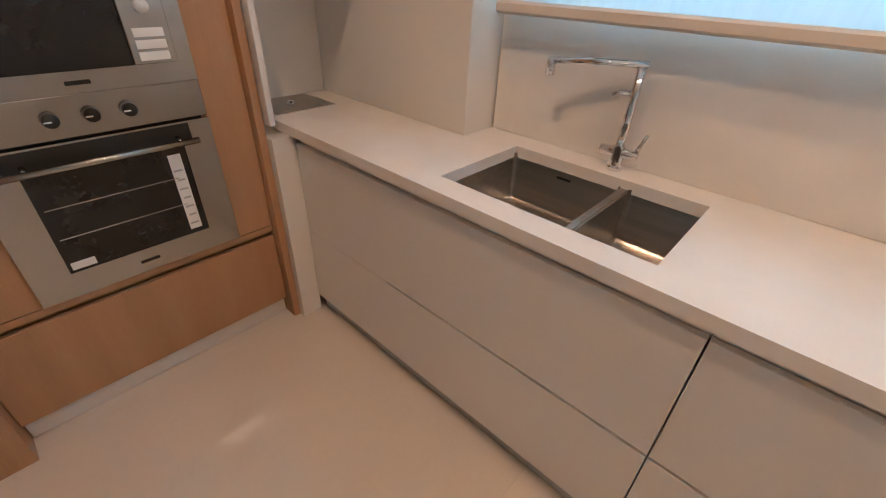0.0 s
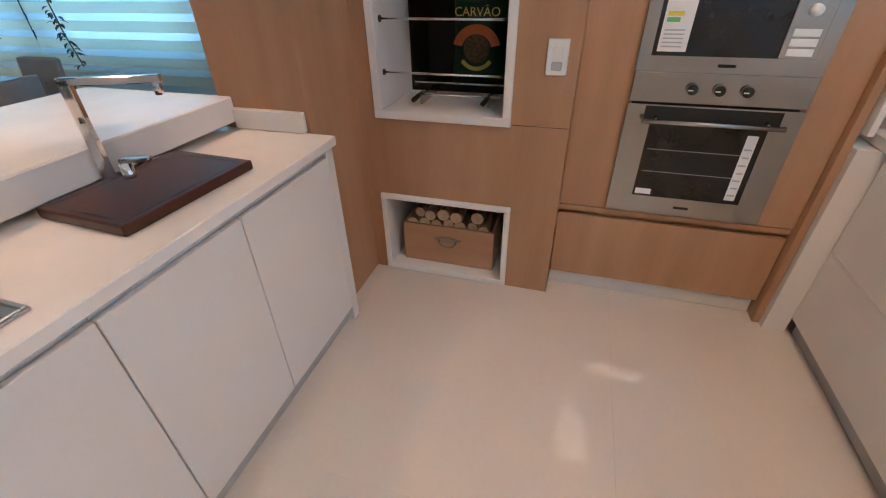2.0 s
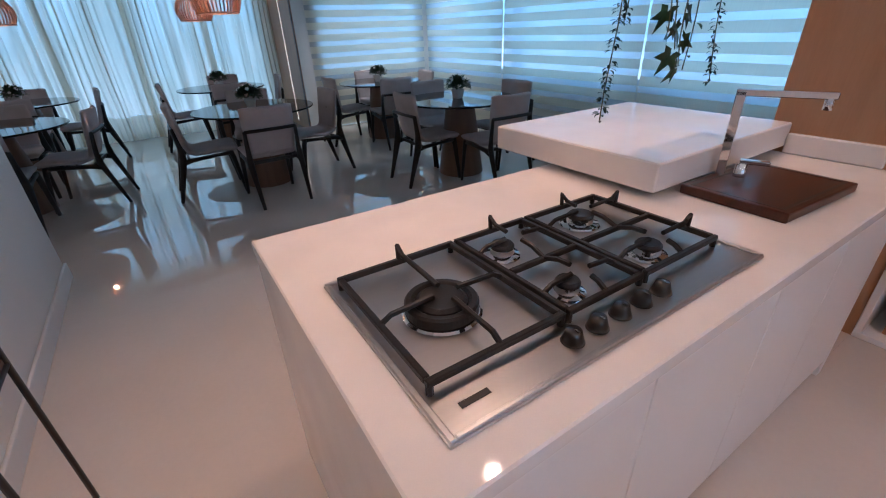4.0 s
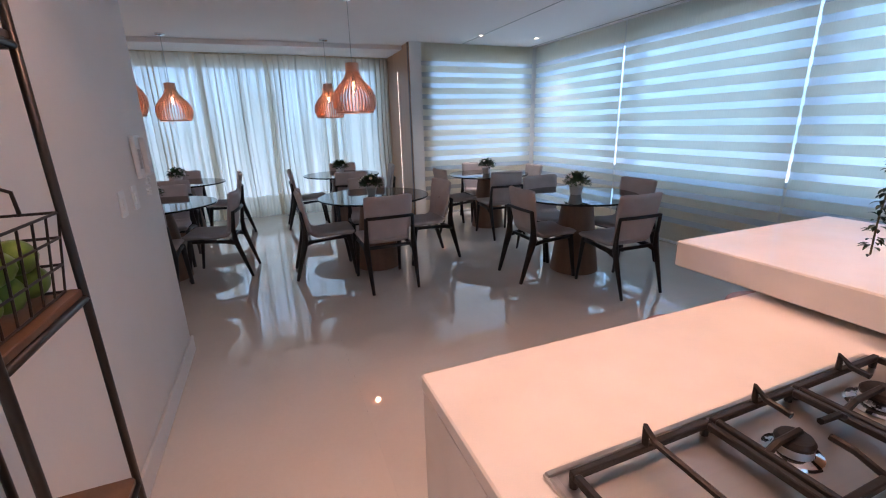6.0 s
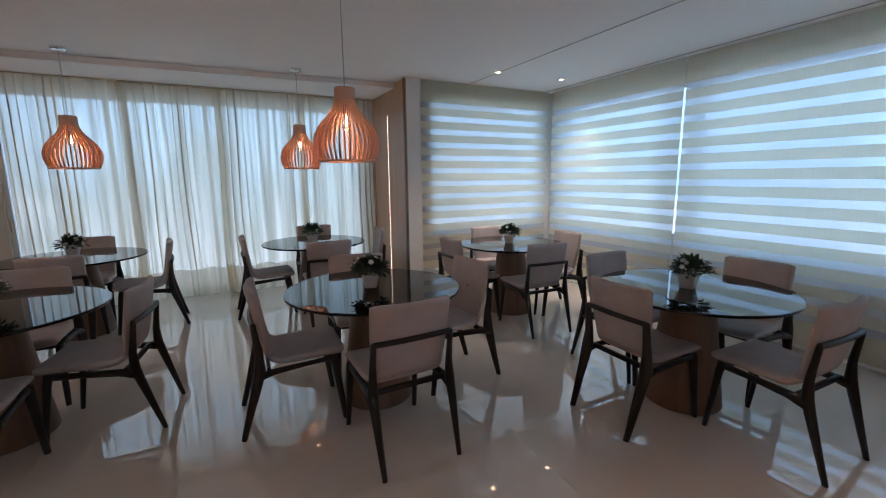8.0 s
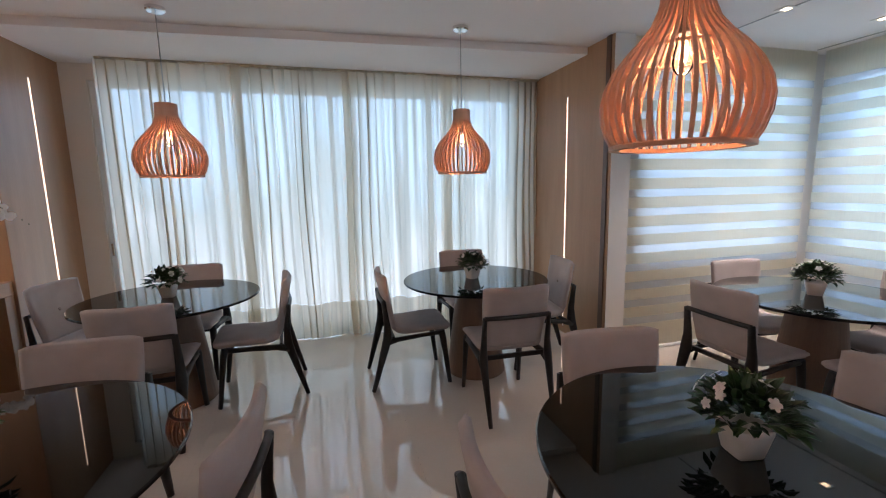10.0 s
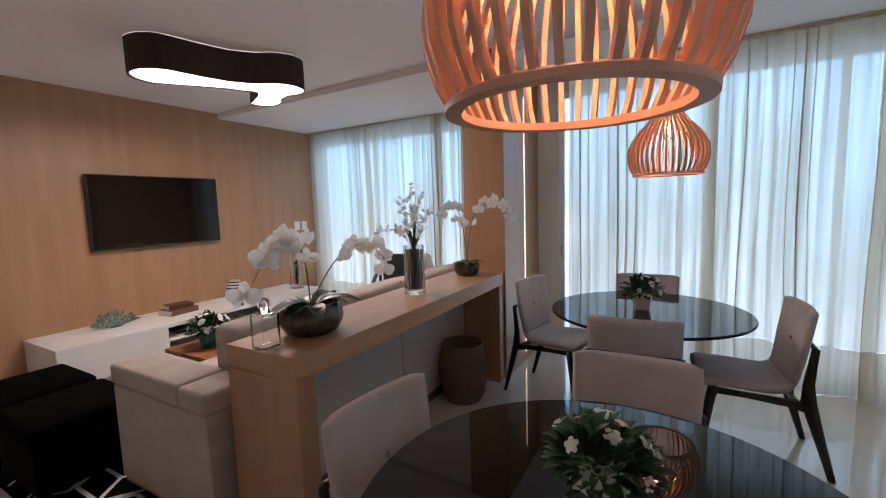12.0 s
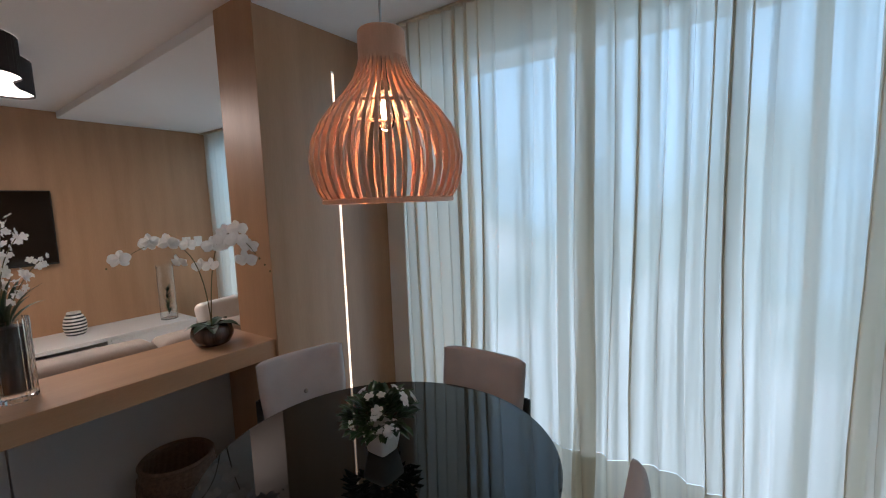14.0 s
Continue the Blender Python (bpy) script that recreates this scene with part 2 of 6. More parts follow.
def lathe(profile, seg=32, bm=None, centre=(0, 0, 0)):
    """Turn (radius, height) pairs round z; radius 0 closes an end."""
    bm = bm or bmesh.new()
    rings = []
    for r, z in profile:
        if r < 1e-6:
            rings.append([bm.verts.new((centre[0], centre[1], centre[2] + z))])
        else:
            rings.append([bm.verts.new((centre[0] + r * math.cos(2 * math.pi * k / seg), centre[1] + r * math.sin(2 * math.pi * k / seg), centre[2] + z)) for k in range(seg)])
    for a, b in zip(rings, rings[1:]):
        for k in range(seg):
            j = (k + 1) % seg
            if len(a) == 1 and len(b) > 1:
                bm.faces.new((a[0], b[k], b[j]) if False else (a[0], b[j], b[k]))
            elif len(b) == 1 and len(a) > 1:
                bm.faces.new((a[k], a[j], b[0]))
            elif len(a) > 1:
                bm.faces.new((a[k], a[j], b[j], b[k]))
    bmesh.ops.recalc_face_normals(bm, faces=bm.faces[:])
    return bm


def tube(points, radii, seg=8, bm=None, flat=1.0):
    """A round bar along points; radii a number or one for each point."""
    bm = bm or bmesh.new()
    pts = [Vector(p) for p in points]
    if not isinstance(radii, (list, tuple)):
        radii = [radii] * len(pts)
    rings, side = [], None
    for i, p in enumerate(pts):
        d = (pts[min(i + 1, len(pts) - 1)] - pts[max(i - 1, 0)]).normalized()
        if side is None:
            side = d.orthogonal().normalized()
        side = (side - d * side.dot(d)).normalized()
        up = d.cross(side)
        rings.append([bm.verts.new(p + radii[i] * (math.cos(2 * math.pi * k / seg) * side + flat * math.sin(2 * math.pi * k / seg) * up)) for k in range(seg)])
    for a, b in zip(rings, rings[1:]):
        for k in range(seg):
            bm.faces.new((a[k], a[(k + 1) % seg], b[(k + 1) % seg], b[k]))
    bm.faces.new(rings[0][::-1])
    bm.faces.new(rings[-1])
    bmesh.ops.recalc_face_normals(bm, faces=bm.faces[:])
    return bm


def bar(p0, p1, w0, d0, w1=None, d1=None, axis=(1, 0, 0), bevel=0.004):
    """A four-sided, tapered wooden bar from p0 to p1; w across axis, d across the other way."""
    w1, d1 = w1 or w0, d1 or d0
    bm = bmesh.new()
    p0, p1 = Vector(p0), Vector(p1)
    d = (p1 - p0).normalized()
    a = Vector(axis)
    a = (a - d * a.dot(d)).normalized()
    c = d.cross(a)
    vs = []
    for p, w, t in ((p0, w0, d0), (p1, w1, d1)):
        for sx, sy in ((-1, -1), (1, -1), (1, 1), (-1, 1)):
            vs.append(bm.verts.new(p + a * sx * w / 2 + c * sy * t / 2))
    for q in ((3, 2, 1, 0), (4, 5, 6, 7), (0, 1, 5, 4), (1, 2, 6, 5), (2, 3, 7, 6), (3, 0, 4, 7)):
        bm.faces.new([vs[k] for k in q])
    if bevel:
        bmesh.ops.bevel(bm, geom=bm.edges[:], offset=bevel, segments=2, affect="EDGES", profile=0.5)
    bmesh.ops.recalc_face_normals(bm, faces=bm.faces[:])
    return bm


def shell(front, back, nu, nv):
    """A closed pad between two surfaces, each a function of u and v in 0..1."""
    bm = bmesh.new()
    g = [[[bm.verts.new(f(i / nu, j / nv)) for j in range(nv + 1)] for i in range(nu + 1)] for f in (front, back)]
    for s in (0, 1):
        for i in range(nu):
            for j in range(nv):
                bm.faces.new((g[s][i][j], g[s][i + 1][j], g[s][i + 1][j + 1], g[s][i][j + 1]))
    for i in range(nu):
        for j in (0, nv):
            bm.faces.new((g[0][i][j], g[0][i + 1][j], g[1][i + 1][j], g[1][i][j]))
    for j in range(nv):
        for i in (0, nu):
            bm.faces.new((g[0][i][j], g[0][i][j + 1], g[1][i][j + 1], g[1][i][j]))
    bmesh.ops.recalc_face_normals(bm, faces=bm.faces[:])
    return bm


def disc(r, z0, z1, seg=48, bevel=0.0):
    b = min(bevel, (z1 - z0) / 2)
    return lathe([(0, z0), (r - b, z0), (r, z0 + b), (r, z1 - b), (r - b, z1), (0, z1)], seg)


def leaf_quad(bm, base, tip, width, bend=0.2, up=(0, 0, 1), seg=3):
    """One leaf: a pointed, folded blade from base to tip."""
    base, tip = Vector(base), Vector(tip)
    d = tip - base
    n = Vector(up) - d * (Vector(up).dot(d) / max(d.length_squared, 1e-9))
    n = n.normalized() if n.length > 1e-4 else d.orthogonal().normalized()
    s = d.normalized().cross(n)
    rows = []
    for i in range(seg + 1):
        f = i / seg
        w = width * 0.5 * math.sin(math.pi * min(0.97, 0.12 + 0.85 * f)) ** 0.8
        c = base + d * f + n * (bend * d.length * (f - f * f) * 2)
        rows.append([bm.verts.new(c - s * w + n * w * 0.35), bm.verts.new(c), bm.verts.new(c + s * w + n * w * 0.35)])
    for a, b in zip(rows, rows[1:]):
        bm.faces.new((a[0], a[1], b[1], b[0]))
        bm.faces.new((a[1], a[2], b[2], b[1]))
    return bm


def blossom(bm, c, r, facing, petals=5, rnd=random):
    """A small open flower of rounded petals."""
    c, f = Vector(c), Vector(facing).normalized()
    a = f.orthogonal().normalized()
    b = f.cross(a)
    o = rnd.random() * 6
    for k in range(petals):
        t = o + 2 * math.pi * k / petals
        d = a * math.cos(t) + b * math.sin(t)
        s = f.cross(d)
        ring = [c, c + d * r * 0.45 + s * r * 0.42 + f * r * 0.12, c + d * r * 0.95 + s * r * 0.26 + f * r * 0.05, c + d * r + f * r * 0.02,
                c + d * r * 0.95 - s * r * 0.26 + f * r * 0.05, c + d * r * 0.45 - s * r * 0.42 + f * r * 0.12]
        bm.faces.new([bm.verts.new(p) for p in ring])
    return bm


# ---------- structure ----------
def struct(name, bm, material, label, category):
    return tagged(part(name, bm, material), label, category, kind="structure")


def holed(u0, v0, u1, v1, w0, w1, holes, axis):
    """One slab with rectangular openings. axis x: u is y, v is z; axis y: u is x, v is z; axis z: u is x, v is y."""
    bm = bmesh.new()
    us = sorted({u0, u1, *[h[0] for h in holes], *[h[2] for h in holes]})
    vs = sorted({v0, v1, *[h[1] for h in holes], *[h[3] for h in holes]})
    nu, nv, made = len(us) - 1, len(vs) - 1, {}

    def solid(i, j):
        if not (0 <= i < nu and 0 <= j < nv):
            return False
        a, c = (us[i] + us[i + 1]) / 2, (vs[j] + vs[j + 1]) / 2
        return not any(h[0] <= a <= h[2] and h[1] <= c <= h[3] for h in holes)

    def vert(i, j, w):
        if (i, j, w) not in made:
            p, q, r = us[i], vs[j], (w0, w1)[w]
            made[(i, j, w)] = bm.verts.new({"x": (r, p, q), "y": (p, r, q), "z": (p, q, r)}[axis])
        return made[(i, j, w)]
    for i in range(nu):
        for j in range(nv):
            if not solid(i, j):
                continue
            for w in (0, 1):
                bm.faces.new([vert(i, j, w), vert(i + 1, j, w), vert(i + 1, j + 1, w), vert(i, j + 1, w)])
            for di, dj, (a, b), (c, d) in ((-1, 0, (i, j), (i, j + 1)), (1, 0, (i + 1, j), (i + 1, j + 1)), (0, -1, (i, j), (i + 1, j)), (0, 1, (i, j + 1), (i + 1, j + 1))):
                if not solid(i + di, j + dj):
                    bm.faces.new([vert(a, b, 0), vert(c, d, 0), vert(c, d, 1), vert(a, b, 1)])
    bmesh.ops.recalc_face_normals(bm, faces=bm.faces[:])
    return bm


GLASS_B, GLASS_W, GLASS_L = -8.70, -3.005, -9.55     # planes of the window walls
SILL, HEAD = 0.775, 2.47
FACE_C, FACE_E, TV_X, WHITE_X = -0.543, 3.859, 7.638, 2.268

struct("floor", holed(-3.7, -9.68, 8.6, 2.6, -0.2, -0.004, [(-3.7, -9.68, 4.2, -8.83)], "z"), GROUT, "pale cement bed with thin joints under polished tiles", "floor")
struct("ceiling", box(-3.2, -9.8, CEIL + 0.002, 7.9, 2.3, 2.9), CEILING, "smooth white painted plaster ceiling", "ceiling")


def soffit():
    bm = bmesh.new()
    ring = [(FACE_C, GLASS_B + 0.01), (FACE_C, -7.574), (FACE_E, -7.80), (TV_X, -7.90), (TV_X, GLASS_L + 0.01), (FACE_E, GLASS_L + 0.01), (FACE_E, GLASS_B + 0.01)]
    lo, hi = [bm.verts.new((x, y, SOFF)) for x, y in ring], [bm.verts.new((x, y, CEIL + 0.001)) for x, y in ring]
    bm.faces.new(lo[::-1])
    bm.faces.new(hi)
    for k in range(len(ring)):
        n = (k + 1) % len(ring)
        bm.faces.new((lo[k], lo[n], hi[n], hi[k]))
    bmesh.ops.recalc_face_normals(bm, faces=bm.faces[:])
    return bm


struct("soffit", soffit(), CEILING, "lowered white plaster strip along the curtained windows", "ceiling")
struct("ceiling_groove", box(-1.440, -7.2, CEIL - 0.002, -1.426, -1.0, CEIL + 0.004), GREYPAINT, "thin shadow gap in the white ceiling", "trim")
struct("curtain_trough", box(-2.70, -7.2, CEIL - 0.003, -2.685, -1.0, CEIL + 0.004), GREYPAINT, "thin shadow gap beside the roller blinds", "trim")
struct("wall_sink", holed(-1.75, 0, 2.4, CEIL, 2.0, 2.2, [(-0.50, 1.30, 1.9, 2.35)], "y"), PAINT, "white painted kitchen wall with a window over the counter", "wall")
struct("wall_column", box(-1.45, 1.815, 0.0, -0.56, 1.999, CEIL, 0.003), PAINT, "white painted wall column beside the window", "wall")
struct("wall_corner", box(-1.75, 1.365, 0.0, -1.451, 1.999, CEIL), PAINT, "white painted wall behind the corner counter", "wall")
struct("wall_kitchen_back", box(-1.95, -1.0, 0, -1.77, 2.2, CEIL), PAINT, "plain white wall behind the oven cabinets", "wall")
struct("wall_white", box(WHITE_X, -3.68, 0, WHITE_X + 0.16, 2.2, CEIL, 0.004), PAINT, "white painted wall between kitchen and living room", "wall")
struct("baseboard", box(WHITE_X - 0.017, -3.694, 0, WHITE_X - 0.001, 2.0, 0.11, 0.003), LACQUER, "white baseboard along the white wall", "baseboard")
struct("wall_living_north", box(WHITE_X + 0.161, -3.68, 0, 7.86, -3.53, CEIL), PAINT, "plain white living room wall", "wall")
struct("wall_tv", box(TV_X, -9.7, 0, TV_X + 0.2, -3.53, CEIL), OAK, "oak veneer panelled wall behind the television", "wall")
struct("wall_curtain", holed(FACE_C, 0, FACE_E - 0.002, CEIL, GLASS_B - 0.12, GLASS_B, [(-0.42, 0.02, 3.66, 2.47)], "y"), PAINT, "white wall round the wide curtained glass doors", "wall")
struct("wall_living_window", holed(4.22, 0, TV_X, CEIL, GLASS_L - 0.12, GLASS_L, [(4.5, 0.02, 7.58, 2.47)], "y"), PAINT, "white wall round the living room glass doors", "wall")
struct("wall_oak_side", box(-0.726, GLASS_B - 0.12, 0, FACE_C - 0.003, -7.205, CEIL, 0.003), OAK, "oak veneer panelled side wall with a light strip", "wall")
struct("trim_corner", box(FACE_C - 0.002, -7.30, 0, FACE_C + 0.006, -7.245, CEIL), WALNUT, "thin dark brown strip at the oak wall's end", "trim")
struct("trim_end", box(-0.728, -7.204, 0, FACE_C - 0.001, -7.200, CEIL), PAINT, "white painted end of the oak side wall", "trim")
struct("wall_oak_pier", box(FACE_E, -9.67, 0, 4.22, -7.795, CEIL, 0.003), OAK, "oak veneer panelled pier between dining and living room", "wall")
struct("wall_blind_south", holed(-3.2, 0, -0.727, CEIL, -7.45, -7.30, [(-2.72, SILL, -0.89, HEAD)], "y"), PAINT, "white wall with a window behind a roller blind", "wall")
struct("wall_blind_west", holed(-7.299, 0, -1.0, CEIL, GLASS_W - 0.12, GLASS_W, [(-7.12, SILL, -5.25, HEAD), (-5.16, SILL, -3.10, HEAD), (-3.0, SILL, -1.15, HEAD)], "x"),
       PAINT, "white wall with a row of windows behind roller blinds", "wall")
# oak block at the end of the island, with the barbecue and firewood openings
struct("wall_oak_block", box(-3.12, -1.0, 0, -0.665, -0.60, CEIL, 0.003), OAK, "oak veneer panelled block at the island's end", "wall")
struct("wall_barbecue", holed(-0.599, 0, 0.348, CEIL, -1.77, -1.07, [(-0.485, 0.885, 0.075, 1.62), (-0.508, 0.030, 0.107, 0.442)], "x"), OAK,
       "oak veneer panelled wall with barbecue and firewood openings", "wall")


def frame_rect(name, x, y0, z0, y1, z1, w, depth, label):
    t = tagged(new(name), label, "frame", kind="structure")
    for n, b in (("head", (x - depth, y0, z1 - w, x + 0.012, y1, z1)), ("sill", (x - depth, y0, z0, x + 0.012, y1, z0 + w)),
                 ("jamb", (x - depth, y0, z0 + w, x + 0.012, y0 + w, z1 - w)), ("jamb", (x - depth, y1 - w, z0 + w, x + 0.012, y1, z1 - w))):
        part(n, box(*b, bevel=0.003), LACQUER, t)
    return t


frame_rect("trim_barbecue", -1.07, -0.52, 0.85, 0.105, 1.655, 0.037, 0.40, "white frame round the barbecue opening")
frame_rect("trim_firewood", -1.07, -0.535, 0.004, 0.133, 0.468, 0.030, 0.45, "white frame round the firewood opening")
struct("barbecue_lining", holed(-0.484, 0.887, 0.069, 1.619, -1.76, -1.745, [], "x"), LINING_BLACK, "sooty black back of the barbecue", "lining")
for nm, b in (("lining_side", (-1.744, -0.486, 0.886, -1.475, -0.476, 1.62)), ("lining_side", (-1.744, 0.066, 0.886, -1.475, 0.076, 1.62)), ("lining_floor", (-1.744, -0.475, 0.886, -1.475, 0.065, 0.9))):
    struct(nm, box(*b), LINING_BLACK, "sooty black lining inside the barbecue", "lining")
# near-black back panel, same material as the barbecue lining
struct("niche_back", box(-1.545, -0.504, 0.046, -1.53, 0.104, 0.439), LINING_BLACK, "dark back of the firewood opening", "lining")
struct("panel_seam", box(-1.0695, 0.106, 0.858, -1.0685, 0.346, 0.861), WALNUT, "thin seam between oak panels", "trim")


# floor tiles: large polished squares, each a piece of its own
def tiles():
    size, gap = 1.2, 0.0003
    floor_ob = bpy.data.objects["floor"]
    mesh = finish("tile", box(-size / 2 + gap / 2, -size / 2 + gap / 2, -0.004, size / 2 - gap / 2, size / 2 - gap / 2, 0.0), TILE)
    for i in range(-3, 7):
        for j in range(-8, 3):
            if not (i < -2 and j > -1) and not (i < 3 and j < -7):
                share("tile", mesh, floor_ob, pose(1.2 * i + 0.70, 1.2 * j + 0.06, 0))


# ---------- windows and what lies outside ----------
def window(name, axis, w, u0, u1, v0, v1, bars, label, handle=False):
    """A glazed frame in a wall plane: outer frame, upright bars and panes."""
    t = tagged(new(name), label, "window", kind="structure")

    def slab(a, b, c, d, depth, mat, nm, bevel=0.003):
        if axis == "x":
            return part(nm, box(w - depth, a, b, w + depth, c, d, bevel), mat, t)
        return part(nm, box(a, w - depth, b, c, w + depth, d, bevel), mat, t)
    slab(u0, v1 - 0.05, u1, v1, 0.03, ALU, "window_frame")
    slab(u0, v0, u1, v0 + 0.05, 0.03, ALU, "window_frame")
    edges = [u0 + 0.025, *bars, u1 - 0.025]
    for e in edges:
        slab(e - 0.025, v0 + 0.05, e + 0.025, v1 - 0.05, 0.029, ALU, "mullion")
    for a, b in zip(edges, edges[1:]):
        p = slab(a + 0.025, v0 + 0.05, b - 0.025, v1 - 0.05, 0.003, PANE, "pane", 0.0)
        p.visible_shadow = False
    if handle:
        part("door_handle", box(u1 - 0.04, w + 0.03, 0.92, u1 - 0.015, w + 0.055, 1.04, 0.006), CHROME, t)
    return t


def pane_material():
    m, n, l, b = nodes_of("window pane")
    n.remove(b)
    clr, gl, mx, fr = n.new("ShaderNodeBsdfTransparent"), n.new("ShaderNodeBsdfGlossy"), n.new("ShaderNodeMixShader"), n.new("ShaderNodeFresnel")
    gl.inputs["Roughness"].default_value = 0.02
    fr.inputs[0].default_value = 1.2
    l.new(fr.outputs[0], mx.inputs[0])
    l.new(clr.outputs[0], mx.inputs[1])
    l.new(gl.outputs[0], mx.inputs[2])
    l.new(mx.outputs[0], n["Material Output"].inputs["Surface"])
    return m


PANE = pane_material()
window("window_1", "y", GLASS_B - 0.06, -0.42, 3.66, 0.02, 2.47, [0.6, 1.62, 2.64], "wide white aluminium sliding glass doors behind sheer curtains", True)
window("window_2", "y", GLASS_L - 0.06, 4.5, 7.58, 0.02, 2.47, [5.52, 6.55], "white aluminium glass doors behind living room curtains")
window("window_3", "y", -7.38, -2.72, -0.89, SILL, HEAD, [], "white aluminium window behind a striped roller blind")
window("window_4", "x", GLASS_W - 0.06, -7.12, -5.25, SILL, HEAD, [], "white aluminium window behind a striped roller blind")
window("window_5", "x", GLASS_W - 0.06, -5.16, -3.10, SILL, HEAD, [], "white aluminium window behind a striped roller blind")
window("window_6", "x", GLASS_W - 0.06, -3.0, -1.15, SILL, HEAD, [], "white aluminium window behind a striped roller blind")
window("window_7", "y", 2.1, -0.50, 1.9, 1.30, 2.35, [0.7], "white aluminium kitchen window behind a roller blind")


def backdrop(name, axis, w, u0, u1, strength, low, high, top=6.0, facade=None):
    """Distant daylight: pale sky above, soft greenery and paving below."""
    m, n, l, b = nodes_of("daylight " + name)
    n.remove(b)
    em = n.new("ShaderNodeEmission")
    tc, sp = n.new("ShaderNodeTexCoord"), n.new("ShaderNodeSeparateXYZ")
    l.new(tc.outputs["Object"], sp.inputs[0])
    no = n.new("ShaderNodeTexNoise")
    no.inputs["Scale"].default_value, no.inputs["Detail"].default_value = 1.3, 6.0
    l.new(tc.outputs["Object"], no.inputs["Vector"])
    ad = n.new("ShaderNodeMath")
    ad.operation = "MULTIPLY_ADD"
    l.new(no.outputs["Fac"], ad.inputs[0])
    ad.inputs[1].default_value = 3.8
    l.new(sp.outputs["Z"], ad.inputs[2])
    rp = n.new("ShaderNodeValToRGB")
    mr = n.new("ShaderNodeMapRange")
    mr.inputs["From Min"].default_value, mr.inputs["From Max"].default_value = 0.4, 5.0
    l.new(ad.outputs[0], mr.inputs["Value"])
    l.new(mr.outputs[0], rp.inputs[0])
    e = rp.color_ramp.elements
    e[0].position, e[0].color = 0.40, (*low, 1)
    e[1].position, e[1].color = 0.84, (*high, 1)
    k = e.new(0.58)
    k.color = (0.50 * low[0], 0.60 * low[1], 0.60 * low[2], 1)
    l.new(rp.outputs[0], em.inputs["Color"])
    em.inputs["Strength"].default_value = strength
    l.new(em.outputs[0], n["Material Output"].inputs["Surface"])
    if facade:
        lo, hi = n.new("ShaderNodeMapRange"), n.new("ShaderNodeMapRange")
        for k, edge in ((lo, facade[0]), (hi, facade[1])):
            l.new(sp.outputs["Y"], k.inputs["Value"])
            k.inputs["From Min"].default_value, k.inputs["From Max"].default_value = edge - 0.06, edge + 0.06
        k1, k2 = n.new("ShaderNodeMath"), n.new("ShaderNodeMath")
        k1.operation, k2.operation = "SUBTRACT", "MULTIPLY_ADD"
        l.new(lo.outputs[0], k1.inputs[0])
        l.new(hi.outputs[0], k1.inputs[1])
        l.new(k1.outputs[0], k2.inputs[0])
        k2.inputs[1].default_value, k2.inputs[2].default_value = -0.42 * strength, 1.28 * strength
        l.new(k2.outputs[0], em.inputs["Strength"])
    bm = box(w - 0.02, u0, -0.999, w + 0.02, u1, top) if axis == "x" else box(u0, w - 0.02, -0.999, u1, w + 0.02, top)
    return struct(name, bm, m, "bright blurred daylight with pale sky over greenery", "backdrop")


backdrop("backdrop_south", "y", -10.6, -6.9, 11.5, 1.32, (0.54, 0.69, 0.80), (0.38, 0.69, 1.0))
backdrop("backdrop_west", "x", -12.0, -26.0, 14.0, 1.28, (0.55, 0.71, 0.84), (0.40, 0.71, 1.0), 14.0, (-12.3, -6.9))
backdrop("backdrop_north", "y", 4.0, -4.0, 5.0, 3.4, (0.45, 0.62, 0.75), (0.55, 0.82, 1.0))
struct("ground", box(-40, -40, -1.3, 40, 40, -1.0), surface("pale paving", (0.62, 0.63, 0.62), (0.72, 0.73, 0.72), 0.8), "pale paving outside the windows", "ground")


